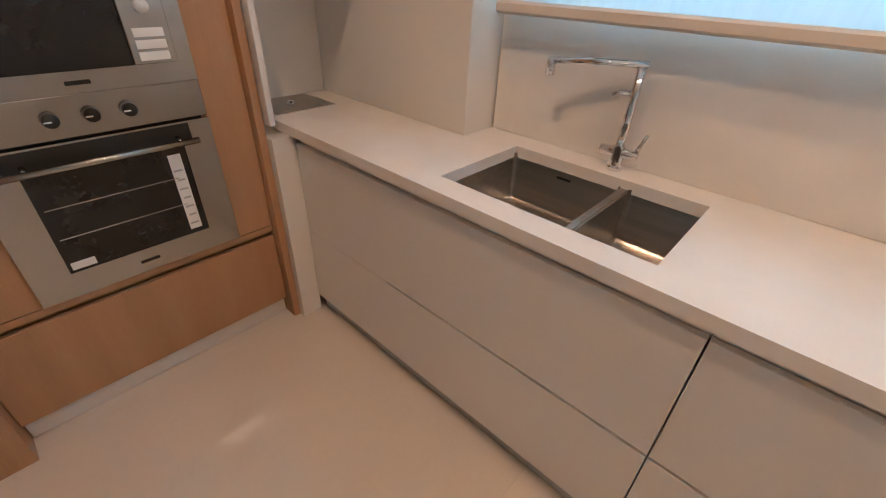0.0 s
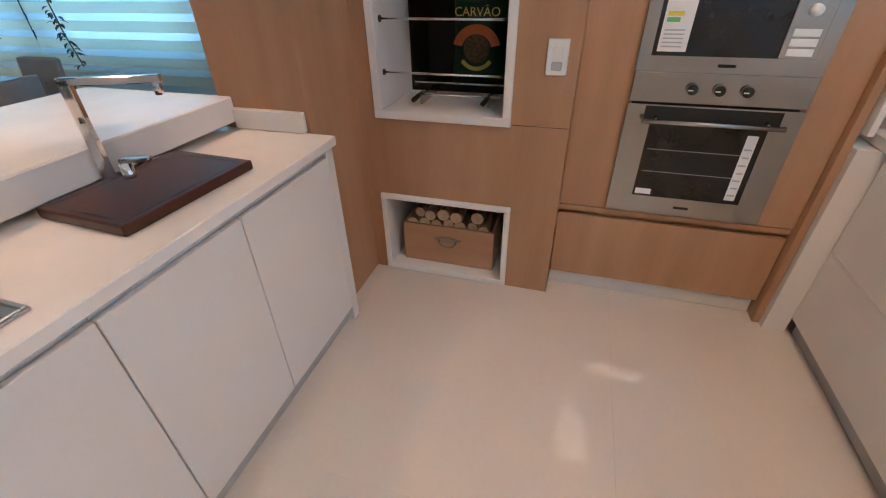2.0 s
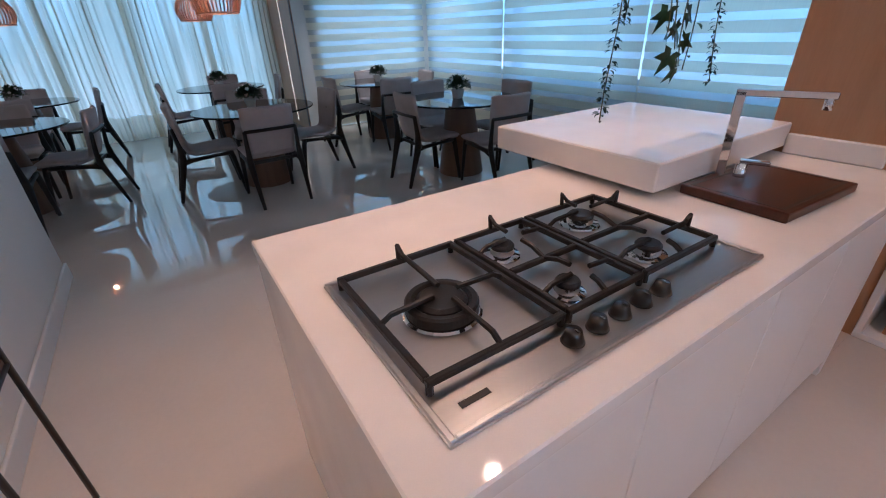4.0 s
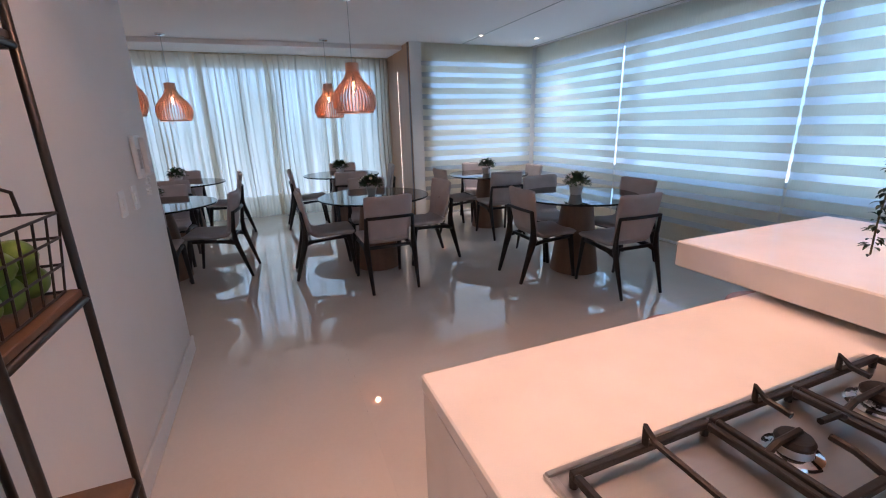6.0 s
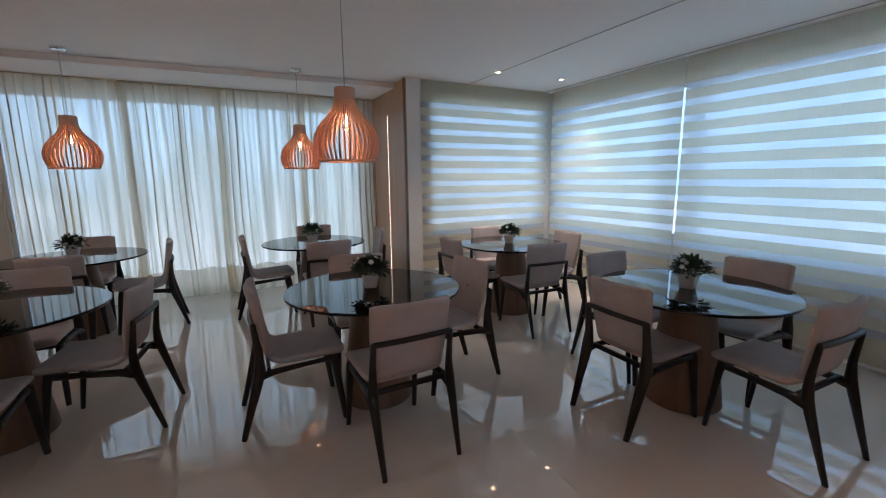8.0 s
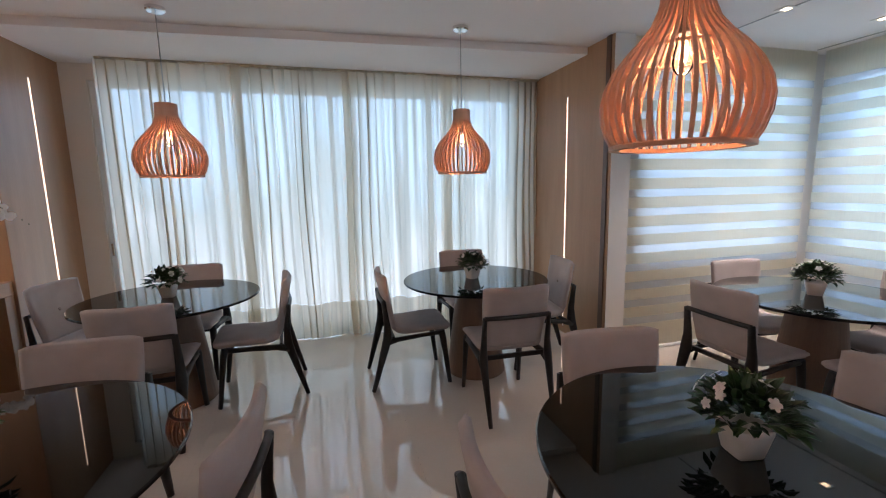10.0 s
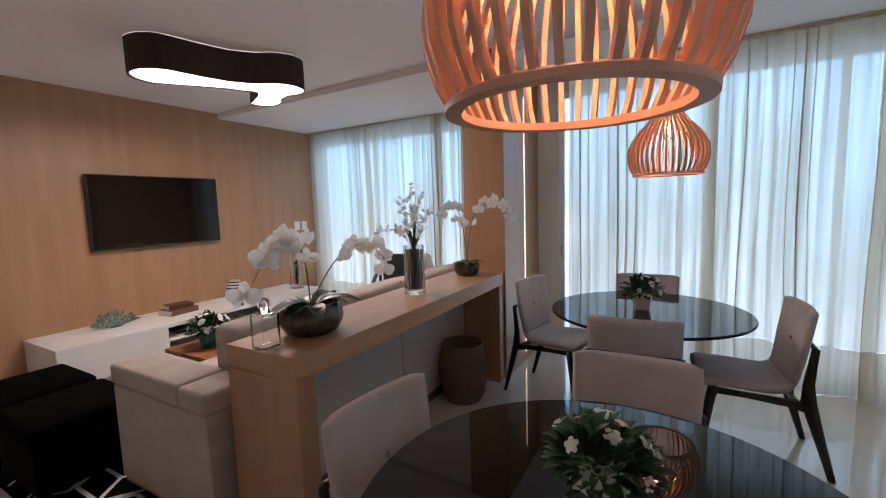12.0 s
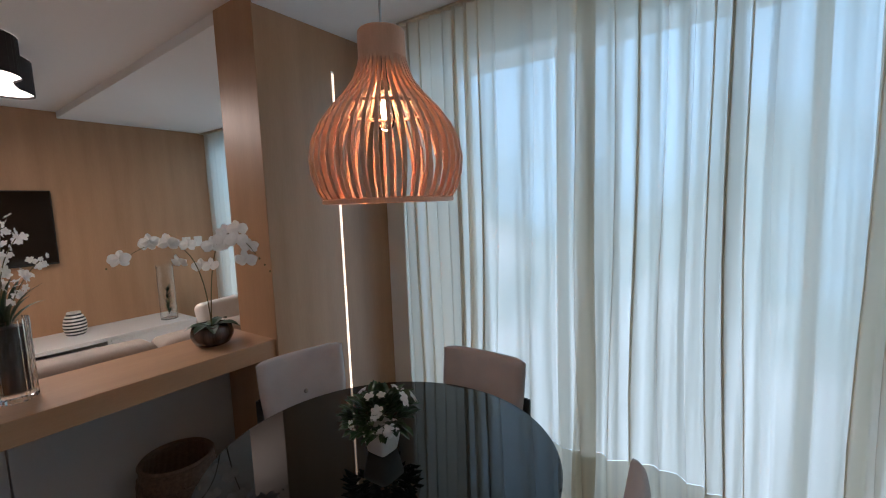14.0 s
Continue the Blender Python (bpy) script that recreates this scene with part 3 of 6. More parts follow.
# ---------- curtains and blinds ----------
def curtain(name, x0, x1, y, top, label, seed, panels):
    rnd = random.Random(seed)
    t = thing(name, pose(0, y, 0), label, "curtain")
    for k in range(panels):
        a, b = x0 + (x1 - x0) * k / panels - 0.055, x0 + (x1 - x0) * (k + 1) / panels + 0.055
        ph, ph2 = rnd.random() * 6, rnd.random() * 6
        n = int((b - a) / 0.004)
        off = 0.035 * (k % 2)

        def wave(x, z, ph=ph, ph2=ph2, off=off):
            low = 1 - z / top
            f = 0.7 + 0.3 * low
            q = x * 66 + ph + 4.2 * math.sin(x * 6.3 + ph2) + 1.2 * math.sin(x * 14.7 + ph) + 1.5 * low * math.sin(1.7 * z + 4 * x + ph2)
            deep = 0.72 + 0.42 * math.sin(x * 3.1 + ph2) + 0.35 * math.sin(x * 19 + ph)
            s = 0.020 * math.sin(q) * deep + 0.006 * math.sin(x * 47 + ph2 + 0.5 * z) + 0.026 * math.sin(x * 9 + ph) * low
            fold = 0.0165 * deep * math.sin(q + 0.6) + 0.004 * math.sin(2 * q)
            return Vector((x + fold + 0.014 * math.sin(z * 2.1 + x * 7 + ph) * low, off + s * f, z))
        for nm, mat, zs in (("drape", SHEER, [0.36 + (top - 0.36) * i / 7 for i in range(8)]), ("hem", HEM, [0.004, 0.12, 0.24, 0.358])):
            bm = bmesh.new()
            rows = []
            for z in zs:
                row = []
                for i in range(n + 1):
                    x = a + (b - a) * i / n
                    zz = z
                    if nm == "hem" and z == zs[-1] or nm == "drape" and z == zs[0]:
                        zz = z + 0.012 * math.sin(x * 17 + ph)
                    if nm == "hem" and z == zs[0]:
                        zz = 0.004 + 0.002 * math.sin(x * 23 + ph2)
                    row.append(bm.verts.new(wave(x, zz)))
                rows.append(row)
            for r0, r1 in zip(rows, rows[1:]):
                for i in range(n):
                    bm.faces.new((r0[i], r0[i + 1], r1[i + 1], r1[i]))
            part(nm, bm, mat, t, "more opaque double hem" if nm == "hem" else "", smooth=True)
    part("heading", box(x0 - 0.03, -0.05, top, x1 + 0.03, 0.06, top + 0.012), HEM, t)
    return t


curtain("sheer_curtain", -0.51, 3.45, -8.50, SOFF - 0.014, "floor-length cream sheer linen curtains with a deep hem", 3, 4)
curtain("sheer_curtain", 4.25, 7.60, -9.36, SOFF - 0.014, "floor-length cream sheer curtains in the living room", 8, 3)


def zebra(axis, w, u0, u1, label, bottom=0.02):
    """A day-and-night blind: level cloth bands alternating with voile strips, and a bottom rail."""
    t = thing("roller_blind", pose(0, 0, 0), label, "blind", "striped roller blinds")
    pitch, band = 0.1605, 0.094
    top = CEIL - 0.004

    def strip(h, inset=0.0):
        if axis == "x":
            return box(-0.0008, u0 + inset, -h / 2, 0.0008, u1 - inset, h / 2)
        return box(u0 + inset, -0.0008, -h / 2, u1 - inset, 0.0008, h / 2)

    def at(z, d=0.0):
        return pose(w + d, 0, z) if axis == "x" else pose(0, w + d, z)
    cloth, gauze = finish("band", strip(band), BAND), finish("voile_strip", strip(pitch - band + 0.004, 0.003), VOILE)
    z = top - 0.257
    part("band", strip(0.257), BAND, t, m=at(top - 0.1285))
    while z - pitch > bottom + 0.01:
        share("voile_strip", gauze, t, at(z - (pitch - band) / 2, -0.003))
        share("band", cloth, t, at(z - pitch + band / 2))
        z -= pitch
    part("band", strip(z - bottom), BAND, t, m=at((z + bottom) / 2, -0.001))
    part("bottom_rail", box(w - 0.012, u0, bottom - 0.012, w + 0.014, u1, bottom + 0.016, 0.005) if axis == "x" else box(u0, w - 0.012, bottom - 0.012, u1, w + 0.014, bottom + 0.016, 0.005), ALU, t)
    return t


zebra("y", -7.225, -2.735, -0.735, "cream day-and-night roller blind with level stripes")
zebra("x", -2.79, -7.19, -5.216, "cream day-and-night roller blind with level stripes")
zebra("x", -2.79, -5.194, -3.061, "cream day-and-night roller blind with level stripes")
zebra("x", -2.79, -3.039, -1.01, "cream day-and-night roller blind with level stripes")
sb = thing("roller_blind", pose(0, 0, 0), "plain pale roller blind with a beige rail above the sink", "blind")
part("cloth", box(-0.52, 1.900, 1.330, 1.98, 1.902, CEIL - 0.01), SINKBLIND, sb)
part("bottom_rail", box(-0.53, 1.885, 1.292, 1.98, 1.917, 1.330, 0.008), surface("beige rail", (0.68, 0.62, 0.55), (0.74, 0.68, 0.61), 0.5), sb)


# light strips in the oak walls
def strip_light(x, y, z0, z1, face):
    t = thing("strip_light", pose(x, y, 0), "slim recessed warm LED strip in the oak wall", "light", "LED strips")
    part("channel", box(-0.004 if face > 0 else -0.001, -0.010, z0 - 0.01, 0.001 if face > 0 else 0.004, 0.010, z1 + 0.01), ALU, t)
    n = int((z1 - z0) / 0.0167)
    dots = bmesh.new()
    for i in range(n):
        z = z0 + (i + 0.5) * (z1 - z0) / n
        box(0.001 * face, -0.006, z - 0.0038, 0.004 * face, 0.006, z + 0.0038, bm=dots)
    part("diode_row", dots, LED, t)


strip_light(FACE_E - 0.001, -8.285, 0.08, 2.375, -1)
strip_light(FACE_C - 0.0015, -7.874, 0.08, 2.305, 1)


def downlight(x, y):
    t = thing("downlight", pose(x, y, CEIL), "small square recessed warm downlight in the ceiling", "light", "ceiling downlights")
    part("frame", holed(-0.05, -0.05, 0.05, 0.05, -0.004, 0.002, [(-0.026, -0.026, 0.026, 0.026)], "z"), WHITEPL, t)
    part("lens", box(-0.026, -0.026, -0.002, 0.026, 0.026, 0.0015), SPOTGLOW, t)


# the first four kitchen fittings are added out of view
for sx, sy in KITCHEN_SPOTS + DINING_SPOTS:
    downlight(sx, sy)


# ---------- dining tables, chairs, pendants ----------
K = 1.075            # size of the dining furniture against its drawing
TABLES = [(2.803, -7.491), (0.594, -7.330), (-1.300, -6.092), (2.736, -5.514), (0.640, -4.980), (-1.160, -3.950)]
LAMPS = [(2.700, -7.460), (0.680, -7.364), None, (2.760, -5.258), (0.718, -5.215), None]


def dining_table(m):
    t = thing("dining_table", m, "round smoked glass dining table on a tapered brown pedestal", "table", "dining tables")
    part("pedestal", lathe([(0, 0), (0.215, 0), (0.22, 0.006), (0.135, 0.672), (0.13, 0.678), (0, 0.678)], 40), PEDESTAL, t, smooth=False)
    part("mount", disc(0.11, 0.678, 0.694, 32, 0.002), STEEL, t)
    part("tabletop", disc(0.533, 0.694, 0.710, 96, 0.004), TOPGLASS, t, "dark smoked glass top with polished edge")
    return t


CHAIRS = {  # middle and turn of the chairs round each table
    0: [(2.824, -7.107, 181.8), (3.398, -7.732, 77.7), (2.850, -7.974, -0.9), (2.301, -7.483, -85.0)],
    1: [(0.579, -6.818, 178.1), (1.088, -7.376, 89.5), (0.461, -7.893, -2.2), (0.048, -7.388, -96.9)],
    2: [(-1.192, -5.599, 176.5), (-0.821, -6.157, 91.5), (-1.409, -6.539, -6.2), (-1.706, -5.929, -94.0)],
    3: [(2.70, -4.985, 178.0), (3.188, -5.575, 83.4), (2.753, -6.019, 0.8), (2.244, -5.452, -98.3)],
    4: [(0.692, -4.483, 182.1), (1.130, -5.010, 88.0), (0.596, -5.435, -7.3), (0.111, -5.002, -85.3)],
    5: [(-1.195, -3.453, 179.0), (-0.793, -3.989, 88.2), (-1.240, -4.470, -0.6), (-1.679, -3.932, -86.3)],
}


def dining_chair(m):
    """Faces +y: one bent, padded shell on a black frame whose back legs lean out and up to a rail behind the back."""
    t = thing("dining_chair", m, "taupe upholstered dining chair with a black wooden frame", "chair", "dining chairs")
    line = [(0.240, 0.446), (0.10, 0.446), (-0.05, 0.436), (-0.145, 0.438), (-0.195, 0.475), (-0.222, 0.56), (-0.246, 0.68), (-0.268, 0.78), (-0.287, 0.868)]

    def spine(f):
        f = min(max(f, 0.0), 1.0) * (len(line) - 1)
        i = min(int(f), len(line) - 2)
        g = f - i
        p = [Vector(line[min(max(i + k, 0), len(line) - 1)]) for k in (-1, 0, 1, 2)]
        return 0.5 * (2 * p[1] + (p[2] - p[0]) * g + (2 * p[0] - 5 * p[1] + 4 * p[2] - p[3]) * g * g + (3 * p[1] - p[0] - 3 * p[2] + p[3]) * g ** 3)

    def pad(side, f0, f1, round0, round1):
        def f(u, v):
            g = f0 + (f1 - f0) * v
            c = spine(g)
            d = (spine(g + 0.01) - spine(g - 0.01)).normalized()
            nrm = Vector((-d.y, d.x)) * -1
            x = (u - 0.5) * 2
            half = 0.228 - 0.024 * math.exp(-((g - 0.54) / 0.15) ** 2)
            e = min(1, min(u, 1 - u) * 9)
            if round0:
                e = min(e, v * 9)
            if round1:
                e = min(e, (1 - v) * 9)
            soft = math.sqrt(max(0.0, 1 - (1 - e) ** 2))
            up = max(0.0, (g - 0.5) * 2)
            corner = 0.016 * abs(x) ** 8 * (v ** 10 if round1 else (1 - v) ** 10 if round0 else 0)
            lift = 0.036 * x * x * up + 0.006 * x * x * (1 - up)
            deep = 0.021 if side > 0 else 0.021 + 0.012 * max(0.0, 1 - 2 * g)
            p = c + nrm * (side * deep * (0.3 + 0.7 * soft) + lift) - d * corner * (1 if round1 else -1)
            return Vector((x * (half - 0.006 * (1 - soft)), p.x, p.y))
        return f
    part("seat", shell(pad(1, 0, 0.5, True, False), pad(-1, 0, 0.5, True, False), 18, 16), TAUPE, t, smooth=True)
    part("backrest", shell(pad(1, 0.5, 1, False, True), pad(-1, 0.5, 1, False, True), 18, 16), TAUPE, t, smooth=True)
    part("button", lathe([(0, 0), (0.012, 0.001), (0.008, 0.006), (0, 0.007)], 14), BUTTON, t, smooth=True, m=pose(0, -0.224, 0.675, -79, 0, 0))
    for s in (-1, 1):
        part("leg", tube([(s * 0.215, -0.362, 0), (s * 0.219, -0.305, 0.20), (s * 0.222, -0.268, 0.33), (s * 0.222, -0.248, 0.405), (s * 0.219, -0.246, 0.50), (s * 0.218, -0.258, 0.60), (s * 0.216, -0.268, 0.682)],
                         [0.017, 0.025, 0.032, 0.036, 0.026, 0.021, 0.019], 10, flat=0.74), EBONY, t, smooth=True)
        part("leg", tube([(s * 0.222, 0.222, 0), (s * 0.216, 0.196, 0.20), (s * 0.212, 0.176, 0.36), (s * 0.210, 0.162, 0.418)], [0.017, 0.021, 0.026, 0.028], 10, flat=0.8), EBONY, t, smooth=True)
        part("side_rail", tube([(s * 0.223, -0.258, 0.372), (s * 0.219, -0.17, 0.386), (s * 0.214, 0.02, 0.398), (s * 0.210, 0.175, 0.404)], [0.033, 0.023, 0.018, 0.021], 8, flat=0.8), EBONY, t, smooth=True)
    part("cross_rail", bar((-0.212, -0.20, 0.392), (0.212, -0.20, 0.392), 0.022, 0.030, axis=(0, 1, 0)), EBONY, t)
    part("cross_rail", bar((-0.202, 0.15, 0.400), (0.202, 0.15, 0.400), 0.022, 0.026, axis=(0, 1, 0)), EBONY, t)
    pts = [(0.217 * math.sin(a), -0.268 - 0.012 * (1 - math.sin(a) ** 2), 0.676) for a in [math.pi / 2 * (k / 8 - 1) for k in range(17)]]
    part("back_rail", tube(pts, 0.016, 8, flat=0.8), EBONY, t, smooth=True)
    return t


def pendant(m):
    t = thing("pendant_lamp", m, "orange wooden slatted pendant lamp with a glowing bulb", "lamp", "pendant lamps")
    prof = [(0.176, 0.0), (0.196, 0.035), (0.210, 0.08), (0.213, 0.12), (0.205, 0.165), (0.184, 0.21), (0.150, 0.255), (0.112, 0.295), (0.082, 0.335), (0.066, 0.375), (0.060, 0.40)]
    bm = bmesh.new()
    rows = []
    for i, (r, z) in enumerate(prof):
        a, b = prof[max(0, i - 1)], prof[min(len(prof) - 1, i + 1)]
        d = Vector((b[0] - a[0], b[1] - a[1])).normalized()
        nx, nz = d.y, -d.x
        w, dp = 0.0034 + 0.0016 * min(1.0, r / 0.2), 0.007
        rows.append([bm.verts.new((r + o * dp * nx, s * w, z + o * dp * nz)) for o, s in ((-1, -1), (1, -1), (1, 1), (-1, 1))])
    for a, b in zip(rows, rows[1:]):
        for k in range(4):
            bm.faces.new((a[k], a[(k + 1) % 4], b[(k + 1) % 4], b[k]))
    bm.faces.new(rows[0][::-1])
    bm.faces.new(rows[-1])
    bmesh.ops.recalc_face_normals(bm, faces=bm.faces[:])
    slat = finish("slat", bm, LAMPWOOD)
    for k in range(40):
        share("slat", slat, t, pose(0, 0, 0, 0, 0, k * 9))
    part("ring", lathe([(0.164, -0.006), (0.189, -0.006), (0.190, 0.004), (0.186, 0.008), (0.166, 0.008), (0.164, -0.006)], 64), LAMPWOOD, t)
    part("ring", lathe([(0.138, 0.255), (0.146, 0.253), (0.146, 0.261), (0.138, 0.262), (0.138, 0.255)], 48), LAMPWOOD, t)
    part("neck", lathe([(0.052, 0.385), (0.068, 0.385), (0.067, 0.47), (0.064, 0.474), (0, 0.474), (0, 0.46), (0.05, 0.46), (0.052, 0.385)], 32), LAMPWOOD, t)
    part("socket", lathe([(0, 0.31), (0.018, 0.31), (0.020, 0.36), (0.016, 0.462), (0, 0.462)], 16), BLACK, t)
    part("bulb", lathe([(0, 0.232), (0.008, 0.234), (0.011, 0.245), (0.011, 0.275), (0.007, 0.29), (0, 0.292)], 12), BULB, t, "glowing warm filament", smooth=True)
    part("bulb_glass", lathe([(0, 0.198), (0.014, 0.201), (0.025, 0.214), (0.029, 0.235), (0.026, 0.262), (0.018, 0.295), (0.015, 0.312)], 24), PANE, t, "clear glass bulb", smooth=True)
    top = CEIL - m.translation.z
    part("cord", tube([(0, 0, 0.47), (0, 0, top - 0.02)], 0.0035, 8), GREYPAINT, t)
    part("canopy", lathe([(0, top - 0.028), (0.05, top - 0.026), (0.058, top - 0.018), (0.058, top), (0, top)], 32), CHROME, t)
    return t


def flower_pot(m):
    rnd = random.Random(5)
    t = thing("potted_plant", m, "small leafy plant with white flowers in a white ceramic pot", "plant", "potted plants on the tables")
    bm = bmesh.new()
    rings = []
    for z, a, p in ((0, 0.038, 0.16), (0.004, 0.041, 0.16), (0.075, 0.056, 0.18), (0.092, 0.058, 0.18), (0.094, 0.052, 0.18), (0.078, 0.048, 0.18)):
        rings.append([bm.verts.new((a * math.copysign(abs(math.cos(q)) ** (2 * p), math.cos(q)), a * math.copysign(abs(math.sin(q)) ** (2 * p), math.sin(q)), z)) for q in [2 * math.pi * k / 32 for k in range(32)]])
    for a, b in zip(rings, rings[1:]):
        for k in range(32):
            bm.faces.new((a[k], a[(k + 1) % 32], b[(k + 1) % 32], b[k]))
    bm.faces.new(rings[0][::-1])
    bm.faces.new(rings[-1])
    part("pot", bm, CERAMIC, t, smooth=True)
    lv, fl = bmesh.new(), bmesh.new()
    for k in range(300):
        az, el = rnd.random() * 6.283, rnd.uniform(-0.25, 1.4)
        r = rnd.uniform(0.05, 0.115)
        d = Vector((math.cos(az) * math.cos(el), math.sin(az) * math.cos(el), 0.72 * math.sin(el)))
        c = Vector((0, 0, 0.115)) + d * r
        tip = c + (d + Vector((rnd.uniform(-.5, .5), rnd.uniform(-.5, .5), rnd.uniform(-.2, .5)))).normalized() * rnd.uniform(0.04, 0.06)
        leaf_quad(lv, c, tip, rnd.uniform(0.018, 0.028), 0.25)
    part("foliage", lv, LEAF, t)
    for k in range(15):
        az, el = rnd.random() * 6.283, rnd.uniform(0.1, 1.3)
        d = Vector((math.cos(az) * math.cos(el), math.sin(az) * math.cos(el), 0.72 * math.sin(el)))
        blossom(fl, Vector((0, 0, 0.12)) + d * rnd.uniform(0.13, 0.15), rnd.uniform(0.016, 0.024), d, 5, rnd)
    part("blossoms", fl, PETAL, t, "small white blossoms")
    return t


def dining():
    table = chair = lamp_ob = pot = None
    for k, (x, y) in enumerate(TABLES):
        size = Matrix.Diagonal((K, K, K, 1))
        m = pose(x, y, 0)
        table = copy_thing(table, m) if table else dining_table(m @ size)
        for cx, cy, turn in CHAIRS[k]:
            cm = pose(cx, cy, 0, 0, 0, turn)
            chair = copy_thing(chair, cm) if chair else dining_chair(cm)
        pm = pose(x + 0.02, y - 0.01, 0.7637, 0, 0, 20 * k)
        pot = copy_thing(pot, pm) if pot else flower_pot(pm @ Matrix.Diagonal((0.95, 0.95, 0.95, 1)))
        if LAMPS[k]:
            lm = pose(*LAMPS[k], 1.599)
            lamp_ob = copy_thing(lamp_ob, lm) if lamp_ob else pendant(lm)
            lamp("bulb_light", "POINT", pose(LAMPS[k][0], LAMPS[k][1], 1.862), 2.4, (1.0, 0.58, 0.31), 0.03)


dining()


# ---------- kitchen ----------
def oven_tower():
    t = thing("oven_cabinet", pose(-1.14, 0, 0), "oak veneer tall cabinet round the built-in ovens", "cabinet")
    part("body", holed(0.350, 0.488, 1.300, CEIL - 0.005, -0.58, 0.0, [(0.565, 0.497, 1.145, 1.484)], "x"), OAK, t)
    part("drawer_front", box(-0.02, 0.351, 0.098, 0.0, 1.298, 0.437, 0.002), OAK, t)
    part("rail", box(-0.10, 0.351, 0.459, 0.0, 1.299, 0.484, 0.001), OAK, t)
    part("grip_rail", box(-0.045, 0.351, 0.400, -0.024, 1.299, 0.458), surface("brass-coloured grip", (0.30, 0.19, 0.08), (0.40, 0.26, 0.12), 0.35, 0.6), t)
    part("plinth", box(-0.058, 0.351, 0.002, -0.038, 1.299, 0.096), LACQUER, t)
    part("side_panel", box(-0.58, 1.302, 0.001, 0.038, 1.332, CEIL - 0.005, 0.002), OAK, t)
    part("filler_panel", box(-0.53, 1.334, 0.001, 0.0695, 1.426, 0.858), LACQUER, t, "white lacquered filler panel")
    part("edge_strip", box(-0.58, 1.340, 0.905, 0.065, 1.362, CEIL - 0.005, 0.002), LACQUER, t)


oven_tower()


def built_in_oven():
    t = thing("built_in_oven", pose(-1.1385, 0.855, 0.499) @ Matrix.Scale(0.955, 4), "stainless steel built-in oven with dark glass door", "oven")
    part("body", box(-0.45, -0.30, 0.0, 0.0, 0.30, 0.60), BLACK, t)
    part("control_panel", box(0.0, -0.315, 0.495, 0.022, 0.315, 0.612, 0.003), STEEL, t)
    part("door", holed(-0.315, 0.0, 0.315, 0.488, 0.001, 0.024, [(-0.215, 0.085, 0.215, 0.41)], "x"), STEEL, t)
    part("door_glass", box(0.003, -0.215, 0.085, 0.018, 0.215, 0.445), OVENGLASS, t, "dark glass window")
    part("trim_strip", box(0.0245, -0.245, 0.425, 0.026, 0.245, 0.482), BLACK, t)
    h = part("handle", tube([(0.062, -0.255, 0.43), (0.062, 0.255, 0.43)], 0.010, 12), STEEL, t, smooth=True)
    for y in (-0.2, 0.2):
        part("handle_post", tube([(0.02, y, 0.44), (0.06, y, 0.432)], 0.008, 8), STEEL, h, smooth=True)
    for y in (-0.095, 0.0, 0.095):
        k = part("knob", lathe([(0, 0.028), (0.017, 0.027), (0.020, 0.02), (0.022, 0), (0, 0)], 20), BLACK, t, smooth=True, m=pose(0.022, y, 0.553, 0, 90, 0))
        part("knob_mark", box(-0.002, -0.018, 0.028, 0.002, 0.0, 0.0295), WHITEPL, k)
    for z in (0.20, 0.30):
        part("rack_wire", box(0.0185, -0.20, z, 0.0195, 0.17, z + 0.004), STEEL, t)
    part("energy_label", box(0.0185, 0.155, 0.10, 0.0195, 0.195, 0.385), WHITEPL, t, "white paper label on the glass")
    for q in range(7):
        part("label_line", box(0.0197, 0.160 + (q % 2) * 0.004, 0.12 + q * 0.034, 0.0202, 0.188, 0.127 + q * 0.034), GREYPAINT, t)
    part("sticker", box(0.0185, -0.205, 0.092, 0.0195, -0.140, 0.118), WHITEPL, t)
    part("badge", box(0.0245, -0.03, 0.035, 0.026, 0.03, 0.046, 0.0005), BLACK, t)


built_in_oven()


